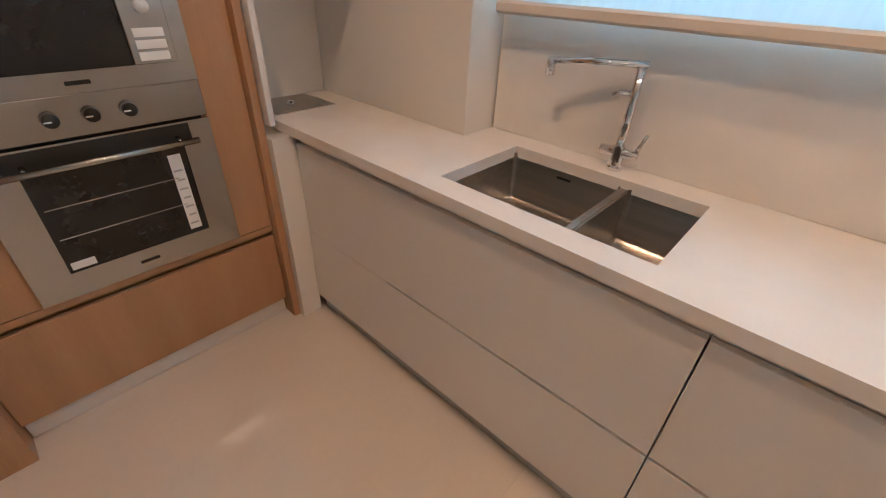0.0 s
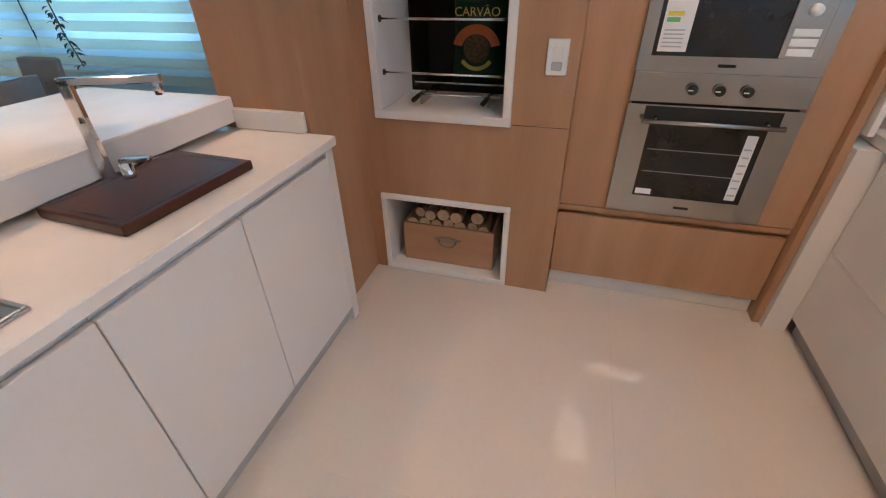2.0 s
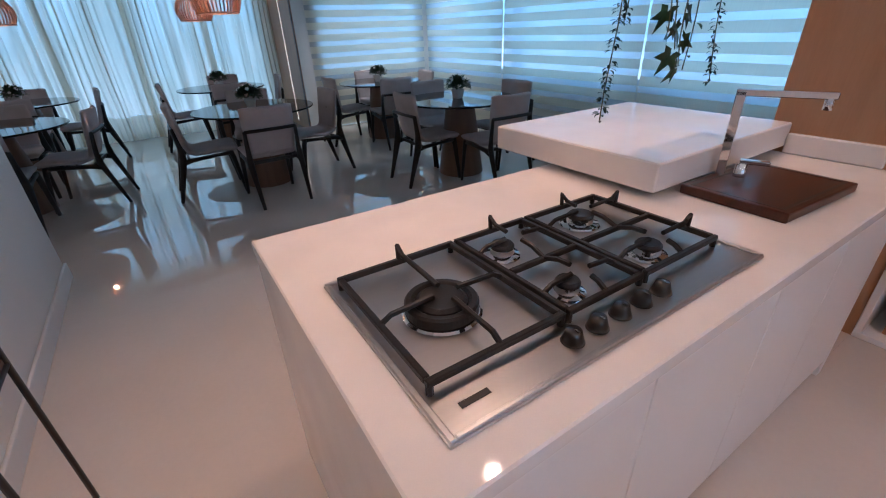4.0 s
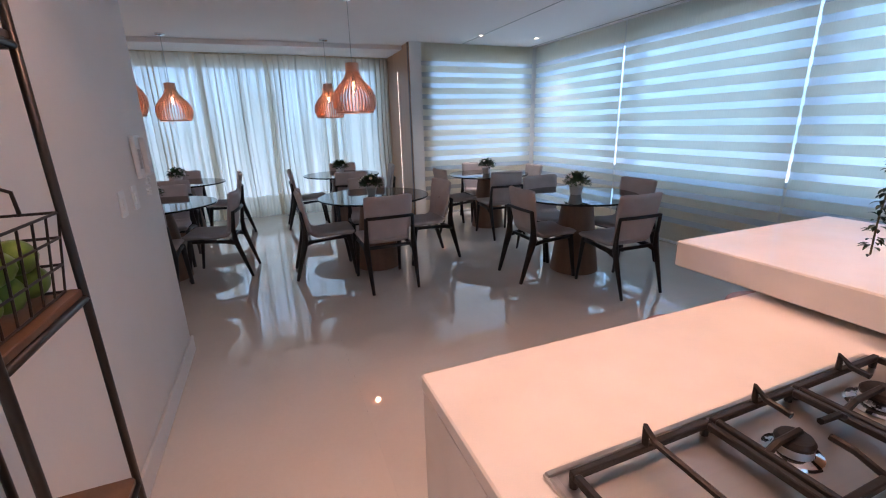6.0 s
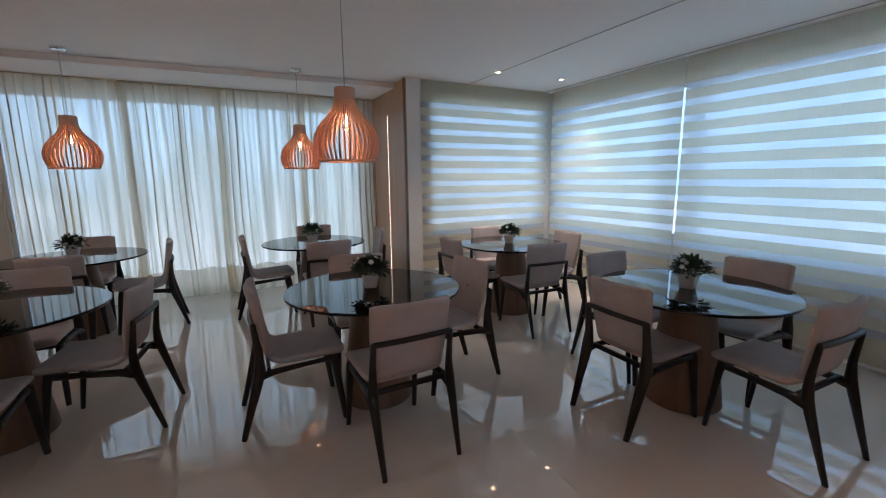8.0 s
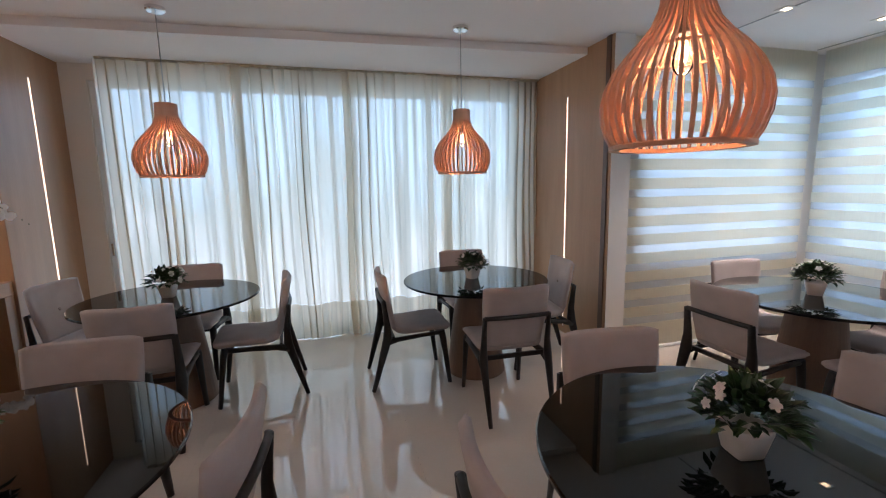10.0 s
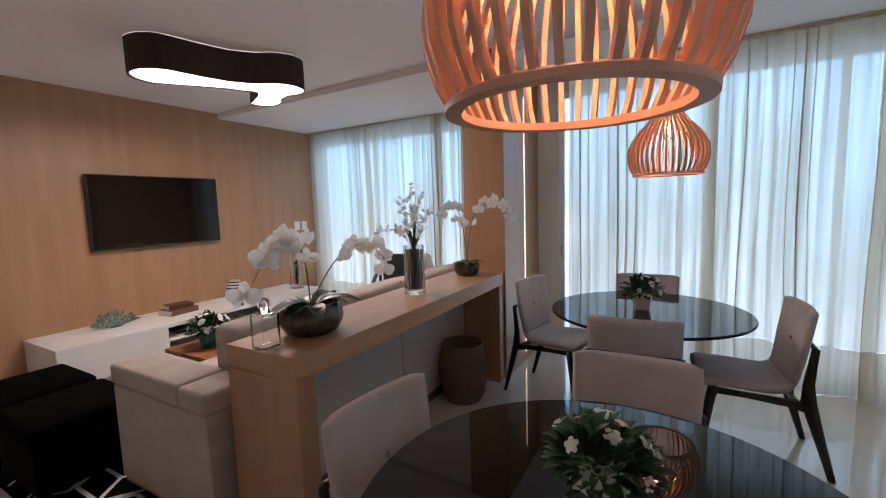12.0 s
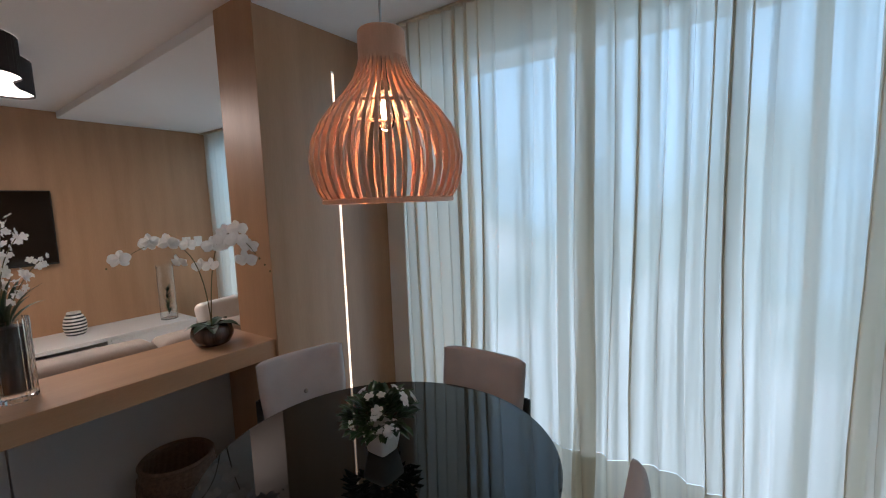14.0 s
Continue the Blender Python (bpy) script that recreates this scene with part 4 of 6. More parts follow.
def microwave():
    t = thing("microwave", pose(-1.1385, 0.855, 1.091) @ Matrix.Scale(0.955, 4), "stainless steel built-in microwave with dark glass door", "microwave")
    part("body", box(-0.40, -0.30, 0.0, 0.0, 0.30, 0.40), BLACK, t)
    part("frame", holed(-0.315, -0.008, 0.315, 0.41, 0.0, 0.02, [(-0.27, 0.05, 0.27, 0.37)], "x"), STEEL, t)
    part("door_glass", box(0.004, -0.27, 0.05, 0.022, 0.150, 0.37, 0.002), OVENGLASS, t, "dark glass window")
    part("control_panel", box(0.004, 0.152, 0.05, 0.024, 0.27, 0.37, 0.002), STEEL, t)
    part("display", box(0.0245, 0.165, 0.30, 0.026, 0.258, 0.355), SCREEN, t)
    part("knob", lathe([(0, 0.02), (0.018, 0.018), (0.02, 0), (0, 0)], 20), WHITEPL, t, smooth=True, m=pose(0.024, 0.21, 0.205, 0, 90, 0))
    for q in range(3):
        part("key", box(0.0245, 0.17, 0.06 + q * 0.032, 0.027, 0.252, 0.084 + q * 0.032, 0.001), WHITEPL, t)
    part("energy_label", box(0.0225, -0.255, 0.065, 0.0235, -0.155, 0.25), WHITEPL, t, "white paper label on the glass")
    part("label_band", box(0.0237, -0.245, 0.185, 0.0242, -0.19, 0.20), surface("yellow ink", (0.75, 0.62, 0.05), (0.8, 0.66, 0.08), 0.6), t)
    part("label_band", box(0.0237, -0.245, 0.165, 0.0242, -0.20, 0.18), surface("green ink", (0.15, 0.45, 0.12), (0.2, 0.5, 0.15), 0.6), t)
    for q in range(5):
        part("label_line", box(0.0237, -0.245, 0.08 + q * 0.014, 0.0242, -0.175, 0.085 + q * 0.014), GREYPAINT, t)
    part("badge", box(0.0205, -0.03, 0.014, 0.022, 0.03, 0.025, 0.0005), BLACK, t)


microwave()


def cabinet_unit(x0, x1, y, face, z1, doors, label, group, split=None):
    """A base unit whose front faces +y (face 1) or -y (face -1)."""
    t = thing("base_cabinet", pose(x0, y, 0), label, "cabinet", group)
    w = x1 - x0
    b = -face
    def bx(a, c0, c, d, e0, f, bev=0.0):
        return box(a, min(c0 * b, e0 * b), c, d, max(c0 * b, e0 * b), f, bev)
    part("body", bx(0.0, 0.021, 0.10, w, 0.50, 0.66 if split else z1 - 0.04), LACQUER, t)
    part("plinth", bx(0.0, 0.032, 0.001, w, 0.048, 0.099), GREYPAINT, t)
    part("grip_channel", bx(0.0, 0.022, z1 - 0.038, w, 0.04, z1 - 0.001), LACQUER, t)
    if split:
        part("drawer_front", bx(0.001, 0.0, split + 0.007, w - 0.001, 0.020, z1 - 0.032, 0.002), LACQUER, t)
        part("drawer_front", bx(0.001, 0.0, 0.085, w - 0.001, 0.020, split - 0.002, 0.001), LACQUER, t)
        if w > 1.3:
            part("filler", bx(0.001, 0.0, split - 0.001, -0.566 - x0, 0.020, split + 0.0068, 0.0003), LACQUER, t)
    else:
        for k in range(doors):
            part("door", bx(w * k / doors + 0.001, 0.0, 0.085, w * (k + 1) / doors - 0.001, 0.020, z1 - 0.032, 0.002), LACQUER, t)
    return t


for a, b in ((-1.0695, 0.39), (0.392, 1.29), (1.292, 2.165)):
    cabinet_unit(a, b, 1.425, -1, 0.86, 1, "white lacquered drawer unit with two deep drawers", "sink wall cabinets", 0.435)
for a, b in ((-0.61, -0.124), (-0.122, 0.32), (0.322, 0.835), (0.837, 1.318)):
    cabinet_unit(a, b, -0.52, 1, 0.86, 1, "white lacquered island cabinet with a plain door", "island cabinets")

wt = thing("sink_counter", pose(0, 0, 0), "white quartz worktop with a cut-out for the sink", "worktop")
part("worktop", holed(-1.45, 1.402, 2.165, 1.998, 0.862, 0.90, [(-0.37, 1.487, 0.25, 1.872)], "z"), QUARTZ, wt)
part("backsplash", holed(-0.555, 0.901, 2.165, 1.30, 1.978, 1.998, [], "y"), QUARTZ, wt)

it = thing("island_counter", pose(0, 0, 0), "white quartz island worktop with a raised bar", "worktop")
part("worktop", box(-0.66, -1.424, 0.862, 1.352, -0.497, 0.90, 0.004), QUARTZ, it)
part("end_panel", box(1.322, -1.42, 0.0, 1.350, -0.52, 0.861, 0.003), QUARTZ, it)
part("end_panel", box(-0.66, -1.05, 0.0, -0.612, -0.52, 0.861, 0.003), LACQUER, it)
part("back_panel", box(-0.66, -1.40, 0.0, 1.321, -1.37, 0.861), OAK_X, it, "oak panel under the worktop")
part("raised_bar", box(-0.664, -1.685, 0.924, 0.250, -0.930, 1.020, 0.005), QUARTZ, it, "thick raised quartz bar top")
part("bar_leg", box(-0.60, -1.66, 0.0, -0.50, -1.43, 0.923, 0.003), OAK, it)
part("bar_support", box(-0.655, -1.41, 0.9005, 0.12, -1.05, 0.9235), QUARTZ, it)
part("upstand", box(-0.664, -0.928, 0.901, -0.640, -0.615, 0.980, 0.004), QUARTZ, it)


def sink():
    t = thing("kitchen_sink", pose(0, 0, 0), "double-bowl brushed steel undermount sink", "sink")
    for a, b in ((-0.372, 0.015), (0.035, 0.252)):
        y0, y1, z0, z1, r = 1.485, 1.874, 0.70, 0.878, 0.012
        bm = bmesh.new()
        cube = box(a, y0, z0, b, y1, z1, bm=None)
        bmesh.ops.bevel(cube, geom=[e for e in cube.edges if min(v.co.z for v in e.verts) < z1 - 0.01], offset=0.018, segments=3, affect="EDGES", profile=0.5)
        top = [f for f in cube.faces if f.normal.z > 0.9]
        cube.normal_update()
        top = [f for f in cube.faces if f.normal.z > 0.9]
        bmesh.ops.delete(cube, geom=top, context="FACES")
        bmesh.ops.reverse_faces(cube, faces=cube.faces[:])
        bm.free()
        bowl = part("bowl", cube, STEEL_S, t, smooth=False)
        cx, cy = (a + b) / 2 + (0.0 if a < 0 else 0.0), 1.70
        part("drain", lathe([(0.0, 0.709), (0.02, 0.708), (0.026, 0.712), (0.044, 0.712), (0.047, 0.703), (0, 0.703)], 24), CHROME, bowl, smooth=True, m=pose(cx, cy, 0))
    part("divider", box(0.012, 1.487, 0.84, 0.038, 1.872, 0.874, 0.003), STEEL_S, t)
    part("badge", box(-0.20, 1.871, 0.835, -0.15, 1.8735, 0.843), BLACK, t)


sink()


def sink_faucet():
    t = thing("kitchen_faucet", pose(-0.045, 1.93, 0.90), "tall chrome kitchen mixer tap with a swivel spout", "faucet")
    part("base", lathe([(0, 0), (0.024, 0), (0.024, 0.010), (0.019, 0.014), (0.019, 0.075), (0, 0.075)], 24), CHROME, t, smooth=False)
    part("stem", tube([(0, 0, 0.07), (0.002, 0, 0.15), (0.004, 0, 0.298)], 0.013, 16), CHROME, t, smooth=True)
    part("spout", tube([(0.018, 0.004, 0.305), (-0.08, -0.02, 0.300), (-0.255, -0.055, 0.286)], 0.011, 12, flat=0.7), CHROME, t, smooth=True)
    part("nozzle", tube([(-0.247, -0.053, 0.290), (-0.247, -0.053, 0.245)], 0.014, 16), CHROME, t, smooth=True)
    part("filter_spout", tube([(0, 0, 0.225), (-0.03, -0.02, 0.228), (-0.05, -0.03, 0.218)], 0.007, 10), CHROME, t, smooth=True)
    part("valve", tube([(-0.055, -0.005, 0.055), (0.058, 0.005, 0.055)], 0.015, 16), CHROME, t, smooth=True)
    part("lever", tube([(0.05, 0, 0.062), (0.072, -0.004, 0.125)], [0.007, 0.005], 10), CHROME, t, smooth=True)


sink_faucet()

bin_ob = thing("waste_hatch", pose(-1.32, 1.565, 0.9005), "square steel waste bin lid set in the worktop", "bin")
part("lid", box(-0.115, -0.13, 0.0, 0.115, 0.13, 0.004, 0.0015), STEEL_S, bin_ob)
part("rim", holed(-0.125, -0.14, 0.125, 0.14, 0.0, 0.0025, [(-0.117, -0.132, 0.117, 0.132)], "z"), CHROME, bin_ob)
part("knob", lathe([(0, 0.016), (0.012, 0.014), (0.014, 0.006), (0.026, 0.004), (0, 0.004)], 20), CHROME, bin_ob, smooth=True)

uc = thing("wall_cabinet", pose(0, 0, 0), "oak veneer wall cabinet above the corner counter", "cabinet")
part("body", box(-1.449, 1.365, 1.56, -1.0, 1.814, CEIL - 0.006, 0.002), OAK, uc)

so = thing("wall_outlet", pose(0.72, 1.9715, 1.09), "white square double wall outlet above the counter", "outlet")
part("plate", box(-0.06, -0.010, -0.045, 0.06, 0.0, 0.045, 0.004), WHITEPL, so)
part("insert", box(-0.04, -0.013, -0.03, 0.04, -0.0095, 0.03, 0.002), WHITEPL, so)

sw = thing("light_switch", pose(-1.069, 0.265, 1.13), "white rectangular switch plate on the oak wall", "switch")
part("plate", box(0.0, -0.04, -0.065, 0.009, 0.04, 0.065, 0.003), WHITEPL, sw)
part("rocker", box(0.0085, -0.018, -0.005, 0.013, 0.018, 0.035, 0.001), WHITEPL, sw)
part("socket", box(0.0085, -0.02, -0.045, 0.011, 0.02, -0.015, 0.003), GREYPAINT, sw)


def hob():
    t = thing("gas_hob", pose(0.823, -0.812, 0.9005), "five-burner steel gas hob with cast iron grates", "hob")
    part("plate", box(-0.447, -0.250, 0.0, 0.447, 0.250, 0.008, 0.004, seg=2), HOBSTEEL, t)
    for n, b in (("rim", (-0.445, -0.248, 0.008, 0.445, -0.236, 0.013)), ("rim", (0.433, -0.235, 0.008, 0.445, 0.248, 0.013)), ("rim", (-0.445, -0.235, 0.008, -0.433, 0.248, 0.013)), ("rim", (-0.432, 0.238, 0.008, 0.432, 0.248, 0.013))):
        part(n, box(*b, bevel=0.002), HOBSTEEL, t)
    for x, y, r in ((-0.250, -0.130, 0.032), (-0.236, 0.085, 0.028), (0.040, -0.120, 0.026), (0.040, 0.085, 0.024), (0.285, -0.015, 0.046)):
        b = part("burner", lathe([(0, 0.009), (r * 1.75, 0.009), (r * 1.65, 0.013), (r * 1.15, 0.017), (r * 1.05, 0.030), (0, 0.030)], 32), CHROME, t, smooth=False, m=pose(x, y, 0))
        if r > 0.04:
            part("flame_ring", lathe([(0.054, 0.016), (0.074, 0.016), (0.074, 0.034), (0.070, 0.039), (0.060, 0.039), (0.054, 0.034), (0.054, 0.016)], 40), IRON, b)
        part("cap", lathe([(0, 0.030), (r * 1.1, 0.030), (r * 1.12, 0.036), (r * 0.95, 0.042), (0, 0.042)], 28), IRON, b)
    for k in range(5):
        knob = part("knob", lathe([(0, 0.034), (0.014, 0.033), (0.017, 0.022), (0.019, 0.016), (0.022, 0.008), (0, 0.008)], 24), BLACK, t, smooth=True, m=pose(-0.116 + k * 0.066, 0.197, 0))
        part("pointer", box(-0.002, 0.002, 0.0335, 0.002, 0.013, 0.0352), STEEL, knob)
    w = 0.0062
    for x0, x1, burners, outer in ((-0.405, -0.118, (-0.130, 0.085), True), (-0.110, 0.118, (-0.120, 0.085), False), (0.126, 0.425, (-0.015,), False)):
        y0, y1 = -0.215, 0.160
        low, xm = 0.024, (x0 + x1) / 2
        g = part("grate", box(x0, y0, low, x1, y0 + 2 * w, low + 0.014, 0.002), IRON, t)
        part("grate_bar", box(x0, y1 - 2 * w, low, x1, y1, low + 0.014, 0.002), IRON, g)
        for x in (x0, x1 - 2 * w):
            part("grate_bar", box(x, y0 + 2 * w, low, x + 2 * w, y1 - 2 * w, low + 0.014, 0.002), IRON, g)
        for yb in burners:
            left = [(x0 + w, yb, low + 0.008), (x0 + 0.004, yb, 0.068), (x0 + 0.024, yb, 0.052)] if outer else [(x0 + w, yb, low + 0.008), (x0 + 0.03, yb, 0.046)]
            part("finger", tube(left + [(xm - 0.028, yb, 0.050)], w, 6), IRON, g)
            part("finger", tube([(x1 - w, yb, low + 0.008), (x1 - 0.03, yb, 0.046), (xm + 0.028, yb, 0.050)], w, 6), IRON, g)
        part("finger", tube([(xm, y0 + w, low + 0.008), (xm, y0 + 0.004, 0.070), (xm, y0 + 0.024, 0.054), (xm, burners[0] - 0.028, 0.050)], w, 6), IRON, g)
        part("finger", tube([(xm, y1 - w, low + 0.008), (xm, y1 - 0.03, 0.046), (xm, burners[-1] + 0.028, 0.050)], w, 6), IRON, g)
        if len(burners) == 2:
            ym = (burners[0] + burners[1]) / 2
            part("grate_bar", box(x0 + 2 * w, ym - w, low, x1 - 2 * w, ym + w, low + 0.014, 0.002), IRON, g)
            for yb in burners:
                part("finger", tube([(xm, ym, low + 0.01), (xm, ym + (yb - ym) * 0.4, 0.048), (xm, yb - math.copysign(0.028, yb - ym), 0.050)], w, 6), IRON, g)
        for xa, ya in ((x0 + w, y0 + w), (x1 - w, y0 + w), (x0 + w, y1 - w), (x1 - w, y1 - w)):
            part("grate_foot", tube([(xa, ya, 0.008), (xa, ya, low + 0.004)], 0.007, 8), IRON, g)
    part("badge", box(0.340, 0.195, 0.0082, 0.395, 0.207, 0.0095), BLACK, t)


hob()

cbd = thing("cutting_board", pose(-0.095, -0.757, 0.9005, 0, 0, -3), "dark red-brown wooden cutting board with a juice groove", "cutting board")
part("slab", box(-0.218, -0.155, 0.0, 0.218, 0.155, 0.030, 0.006, seg=2), BOARD, cbd)
part("groove", holed(-0.198, -0.135, 0.198, 0.135, 0.0302, 0.0308, [(-0.188, -0.125, 0.188, 0.125)], "z"), BLACK, cbd)


def bar_faucet():
    t = thing("island_faucet", pose(-0.080, -0.900, 0.90, 0, 0, -67), "angular chrome tap beside the cutting board", "faucet")
    part("base", box(-0.024, -0.024, 0, 0.024, 0.024, 0.008, 0.002), CHROME, t)
    part("stem", box(-0.014, -0.010, 0.008, 0.014, 0.010, 0.30, 0.002), CHROME, t)
    part("spout", box(-0.235, -0.010, 0.285, 0.014, 0.010, 0.305, 0.002), CHROME, t)
    part("nozzle", tube([(-0.218, 0, 0.288), (-0.218, 0, 0.255)], 0.012, 14), CHROME, t, smooth=True)
    part("valve", tube([(-0.055, 0.0, 0.0), (-0.055, 0, 0.075)], 0.018, 16), CHROME, t, smooth=True)
    part("lever", box(-0.13, -0.012, 0.075, -0.045, 0.012, 0.088, 0.003), CHROME, t)


bar_faucet()


# barbecue and firewood
def text_mesh(body, size, material, name, parent, m):
    cu = bpy.data.curves.new(name, "FONT")
    cu.body, cu.size, cu.align_x, cu.extrude = body, size, "CENTER", 0.0006
    cu.materials.append(material)
    ob = new(name, cu)
    ob.parent, ob.matrix_basis = parent, m
    return ob


def charcoal_bag():
    t = thing("charcoal_bag", pose(-1.63, -0.16, 0.90), "dark green paper charcoal bag with an orange round print", "bag")
    green = surface("green paper", (0.006, 0.035, 0.014), (0.015, 0.07, 0.03), 0.55, scale=(9, 9, 9))
    orange = surface("orange print", (0.42, 0.10, 0.02), (0.55, 0.16, 0.03), 0.6)
    ink = surface("yellow print", (0.62, 0.50, 0.10), (0.7, 0.58, 0.14), 0.6)

    def fr(s):
        def f(u, v):
            x, z = (u - 0.5) * 2, v
            bulge = (1 - abs(x) ** 2.5) * math.sin(math.pi * min(1, 0.15 + 0.85 * v)) ** 0.6
            return Vector((s * 0.075 * bulge + 0.004 * math.sin(9 * u + 5 * v), x * (0.150 - 0.02 * math.sin(3.1 * v)), z * 0.52))
        return f
    part("sack", shell(fr(1), fr(-1), 18, 18), green, t, smooth=True)
    def arch(r0, r1, a0, a1, y, z, squash):
        bm = bmesh.new()
        rows = []
        for k in range(17):
            a = radians(a0 + (a1 - a0) * k / 16)
            rows.append([bm.verts.new((0.083, y + r * math.cos(a), z + squash * r * math.sin(a))) for r in (r0, r1)])
        for p, q in zip(rows, rows[1:]):
            bm.faces.new((p[0], p[1], q[1], q[0]))
        return bm
    part("print", arch(0.076, 0.122, 12, 168, 0, 0.175, 0.95), orange, t, "orange printed arch")
    part("print", arch(0.078, 0.098, 215, 325, 0, 0.175, 1.0), ink, t, "yellow printed scroll")
    part("print", lathe([(0, 0), (0.066, 0), (0.066, 0.001), (0, 0.001)], 32), surface("brown print", (0.020, 0.016, 0.006), (0.17, 0.10, 0.03), 0.6, scale=(60, 60, 60)), t, m=pose(0.0815, 0, 0.180, 0, 90, 0))
    text_mesh("CARVÃO", 0.056, ink, "lettering", t, pose(0.080, 0, 0.325, 90, 0, 90))


charcoal_bag()
for z in (1.04, 1.25):
    r = thing("spit_rod", pose(-1.12, 0, z), "thin steel rod across the barbecue opening", "rod", "barbecue rods")
    part("rod", tube([(0, -0.483, 0), (0, 0.069, 0)], 0.005, 10), CHROME, r, smooth=True)
    for y in (-0.478, 0.064):
        part("holder", lathe([(0, 0), (0.014, 0), (0.014, 0.008), (0, 0.008)], 14), BLACK, r, m=pose(0, y, 0, 90, 0, 0))
gr = thing("barbecue_grille", pose(0, 0, 0), "steel skewer rail with two dark wooden handles", "grille")
part("rail", tube([(-1.2, -0.40, 0.935), (-1.2, 0.03, 0.935)], 0.006, 10), CHROME, gr, smooth=True)
part("rail", tube([(-1.46, -0.46, 0.93), (-1.46, 0.05, 0.93)], 0.006, 10), CHROME, gr, smooth=True)
for y in (-0.34, -0.02):
    part("handle", tube([(-1.22, y, 0.935), (-1.12, y - 0.01, 0.925)], 0.011, 10), BLACK, gr, smooth=True)
    part("bracket", box(-1.48, y - 0.005, 0.888, -1.2, y + 0.005, 0.93), STEEL, gr)


def firewood():
    rnd = random.Random(2)
    t = thing("firewood_box", pose(-1.26, -0.20, 0.036), "oak box with an ornate metal handle holding firewood", "box")
    for nm, b in (("front", (0.115, -0.25, 0, 0.13, 0.25, 0.235)), ("back", (-0.13, -0.25, 0, -0.115, 0.25, 0.235)), ("side", (-0.114, -0.25, 0, 0.114, -0.235, 0.235)),
                  ("side", (-0.114, 0.235, 0, 0.114, 0.25, 0.235)), ("bottom", (-0.114, -0.234, 0, 0.114, 0.234, 0.012))):
        part(nm, box(*b, bevel=0.002), OAK_H, t)
    brass = surface("aged pewter", (0.25, 0.22, 0.18), (0.4, 0.36, 0.3), 0.35, 0.9)
    h = part("handle", tube([(0.138, -0.05, 0.155), (0.150, -0.035, 0.13), (0.152, 0.0, 0.122), (0.150, 0.035, 0.13), (0.138, 0.05, 0.155)], 0.005, 8), brass, t, smooth=True)
    part("handle_plate", shell(lambda u, v: Vector((0.134, (u - 0.5) * 0.14, 0.158 + (v - 0.5) * 0.035 * (1 - 1.5 * abs(u - 0.5)))), lambda u, v: Vector((0.1305, (u - 0.5) * 0.145, 0.158 + (v - 0.5) * 0.038 * (1 - 1.5 * abs(u - 0.5)))), 12, 4), brass, h)
    bark = surface("log bark", (0.13, 0.08, 0.05), (0.30, 0.21, 0.14), 0.85, scale=(30, 30, 30), bump=0.6)
    cut = surface("log end", (0.50, 0.34, 0.20), (0.66, 0.48, 0.30), 0.8, scale=(25, 25, 25))
    spots = [(-0.20, 0.225), (-0.135, 0.23), (-0.07, 0.225), (-0.005, 0.235), (0.06, 0.228), (0.125, 0.23), (0.19, 0.228), (-0.165, 0.282), (-0.10, 0.285), (-0.03, 0.292), (0.04, 0.284), (0.15, 0.286)]
    for y, z in spots:
        r = rnd.uniform(0.026, 0.036)
        a = rnd.uniform(0.08, 0.11)
        log = part("log", tube([(-0.10, y + rnd.uniform(-.01, .01), z), (0, y, z + 0.002), (a, y + rnd.uniform(-.006, .006), z)], r, 12), bark, t, smooth=False)
        part("cut_end", lathe([(0, 0.001), (r * 0.92, 0.0005), (r * 0.92, -0.001), (0, -0.001)], 14), cut, log, m=pose(a + 0.002, y, z, 0, 90, 0))


firewood()


def bar_stool(m):
    t = thing("bar_stool", m, "round reddish wooden bar stool with black legs", "stool", "bar stools")
    part("seat", lathe([(0, 0.615), (0.13, 0.615), (0.165, 0.63), (0.172, 0.645), (0.165, 0.658), (0.13, 0.652), (0, 0.648)], 48), STOOLWOOD, t, smooth=True)
    for k in range(4):
        a = math.pi / 4 + k * math.pi / 2
        part("leg", tube([(0.20 * math.cos(a), 0.20 * math.sin(a), 0), (0.11 * math.cos(a), 0.11 * math.sin(a), 0.617)], [0.012, 0.018], 10), EBONY, t, smooth=True)
    part("footrest", lathe([(0.163, 0.22), (0.172, 0.213), (0.181, 0.22), (0.172, 0.227), (0.163, 0.22)], 40), EBONY, t, smooth=True)
    return t


st = bar_stool(pose(0.09, -1.71, 0, 0, 0, 10) @ Matrix.Diagonal((1, 1, 0.915, 1)))
copy_thing(st, pose(0.77, -1.66, 0, 0, 0, 40))
copy_thing(st, pose(-0.48, -1.74, 0, 0, 0, 25))


def etagere():
    t = thing("etagere", pose(2.135, -1.52, 0), "black metal shelf rack with dark wooden shelves", "shelf")
    w, d = 0.115, 0.165
    for x in (-w, w):
        for y in (-d, d):
            part("post", tube([(x, y, 0), (x, y, 2.0)], 0.009, 8), BLACK, t, smooth=True)
    for z in (0.62, 1.12, 1.62):
        part("shelf", box(-w, -d, z, w, d, z + 0.016, 0.002), WALNUT, t)
        for y in (-d, d):
            part("rail", tube([(-w, y, z - 0.008), (w, y, z - 0.008)], 0.008, 8), BLACK, t, smooth=True)
        for x in (-w, w):
            part("rail", tube([(x, -d, z - 0.008), (x, d, z - 0.008)], 0.008, 8), BLACK, t, smooth=True)
    part("brace", tube([(w, -d, 0.62), (w, d, 1.10)], 0.006, 8), BLACK, t, smooth=True)
    part("brace", tube([(w, d, 0.62), (w, -d, 1.10)], 0.006, 8), BLACK, t, smooth=True)


etagere()


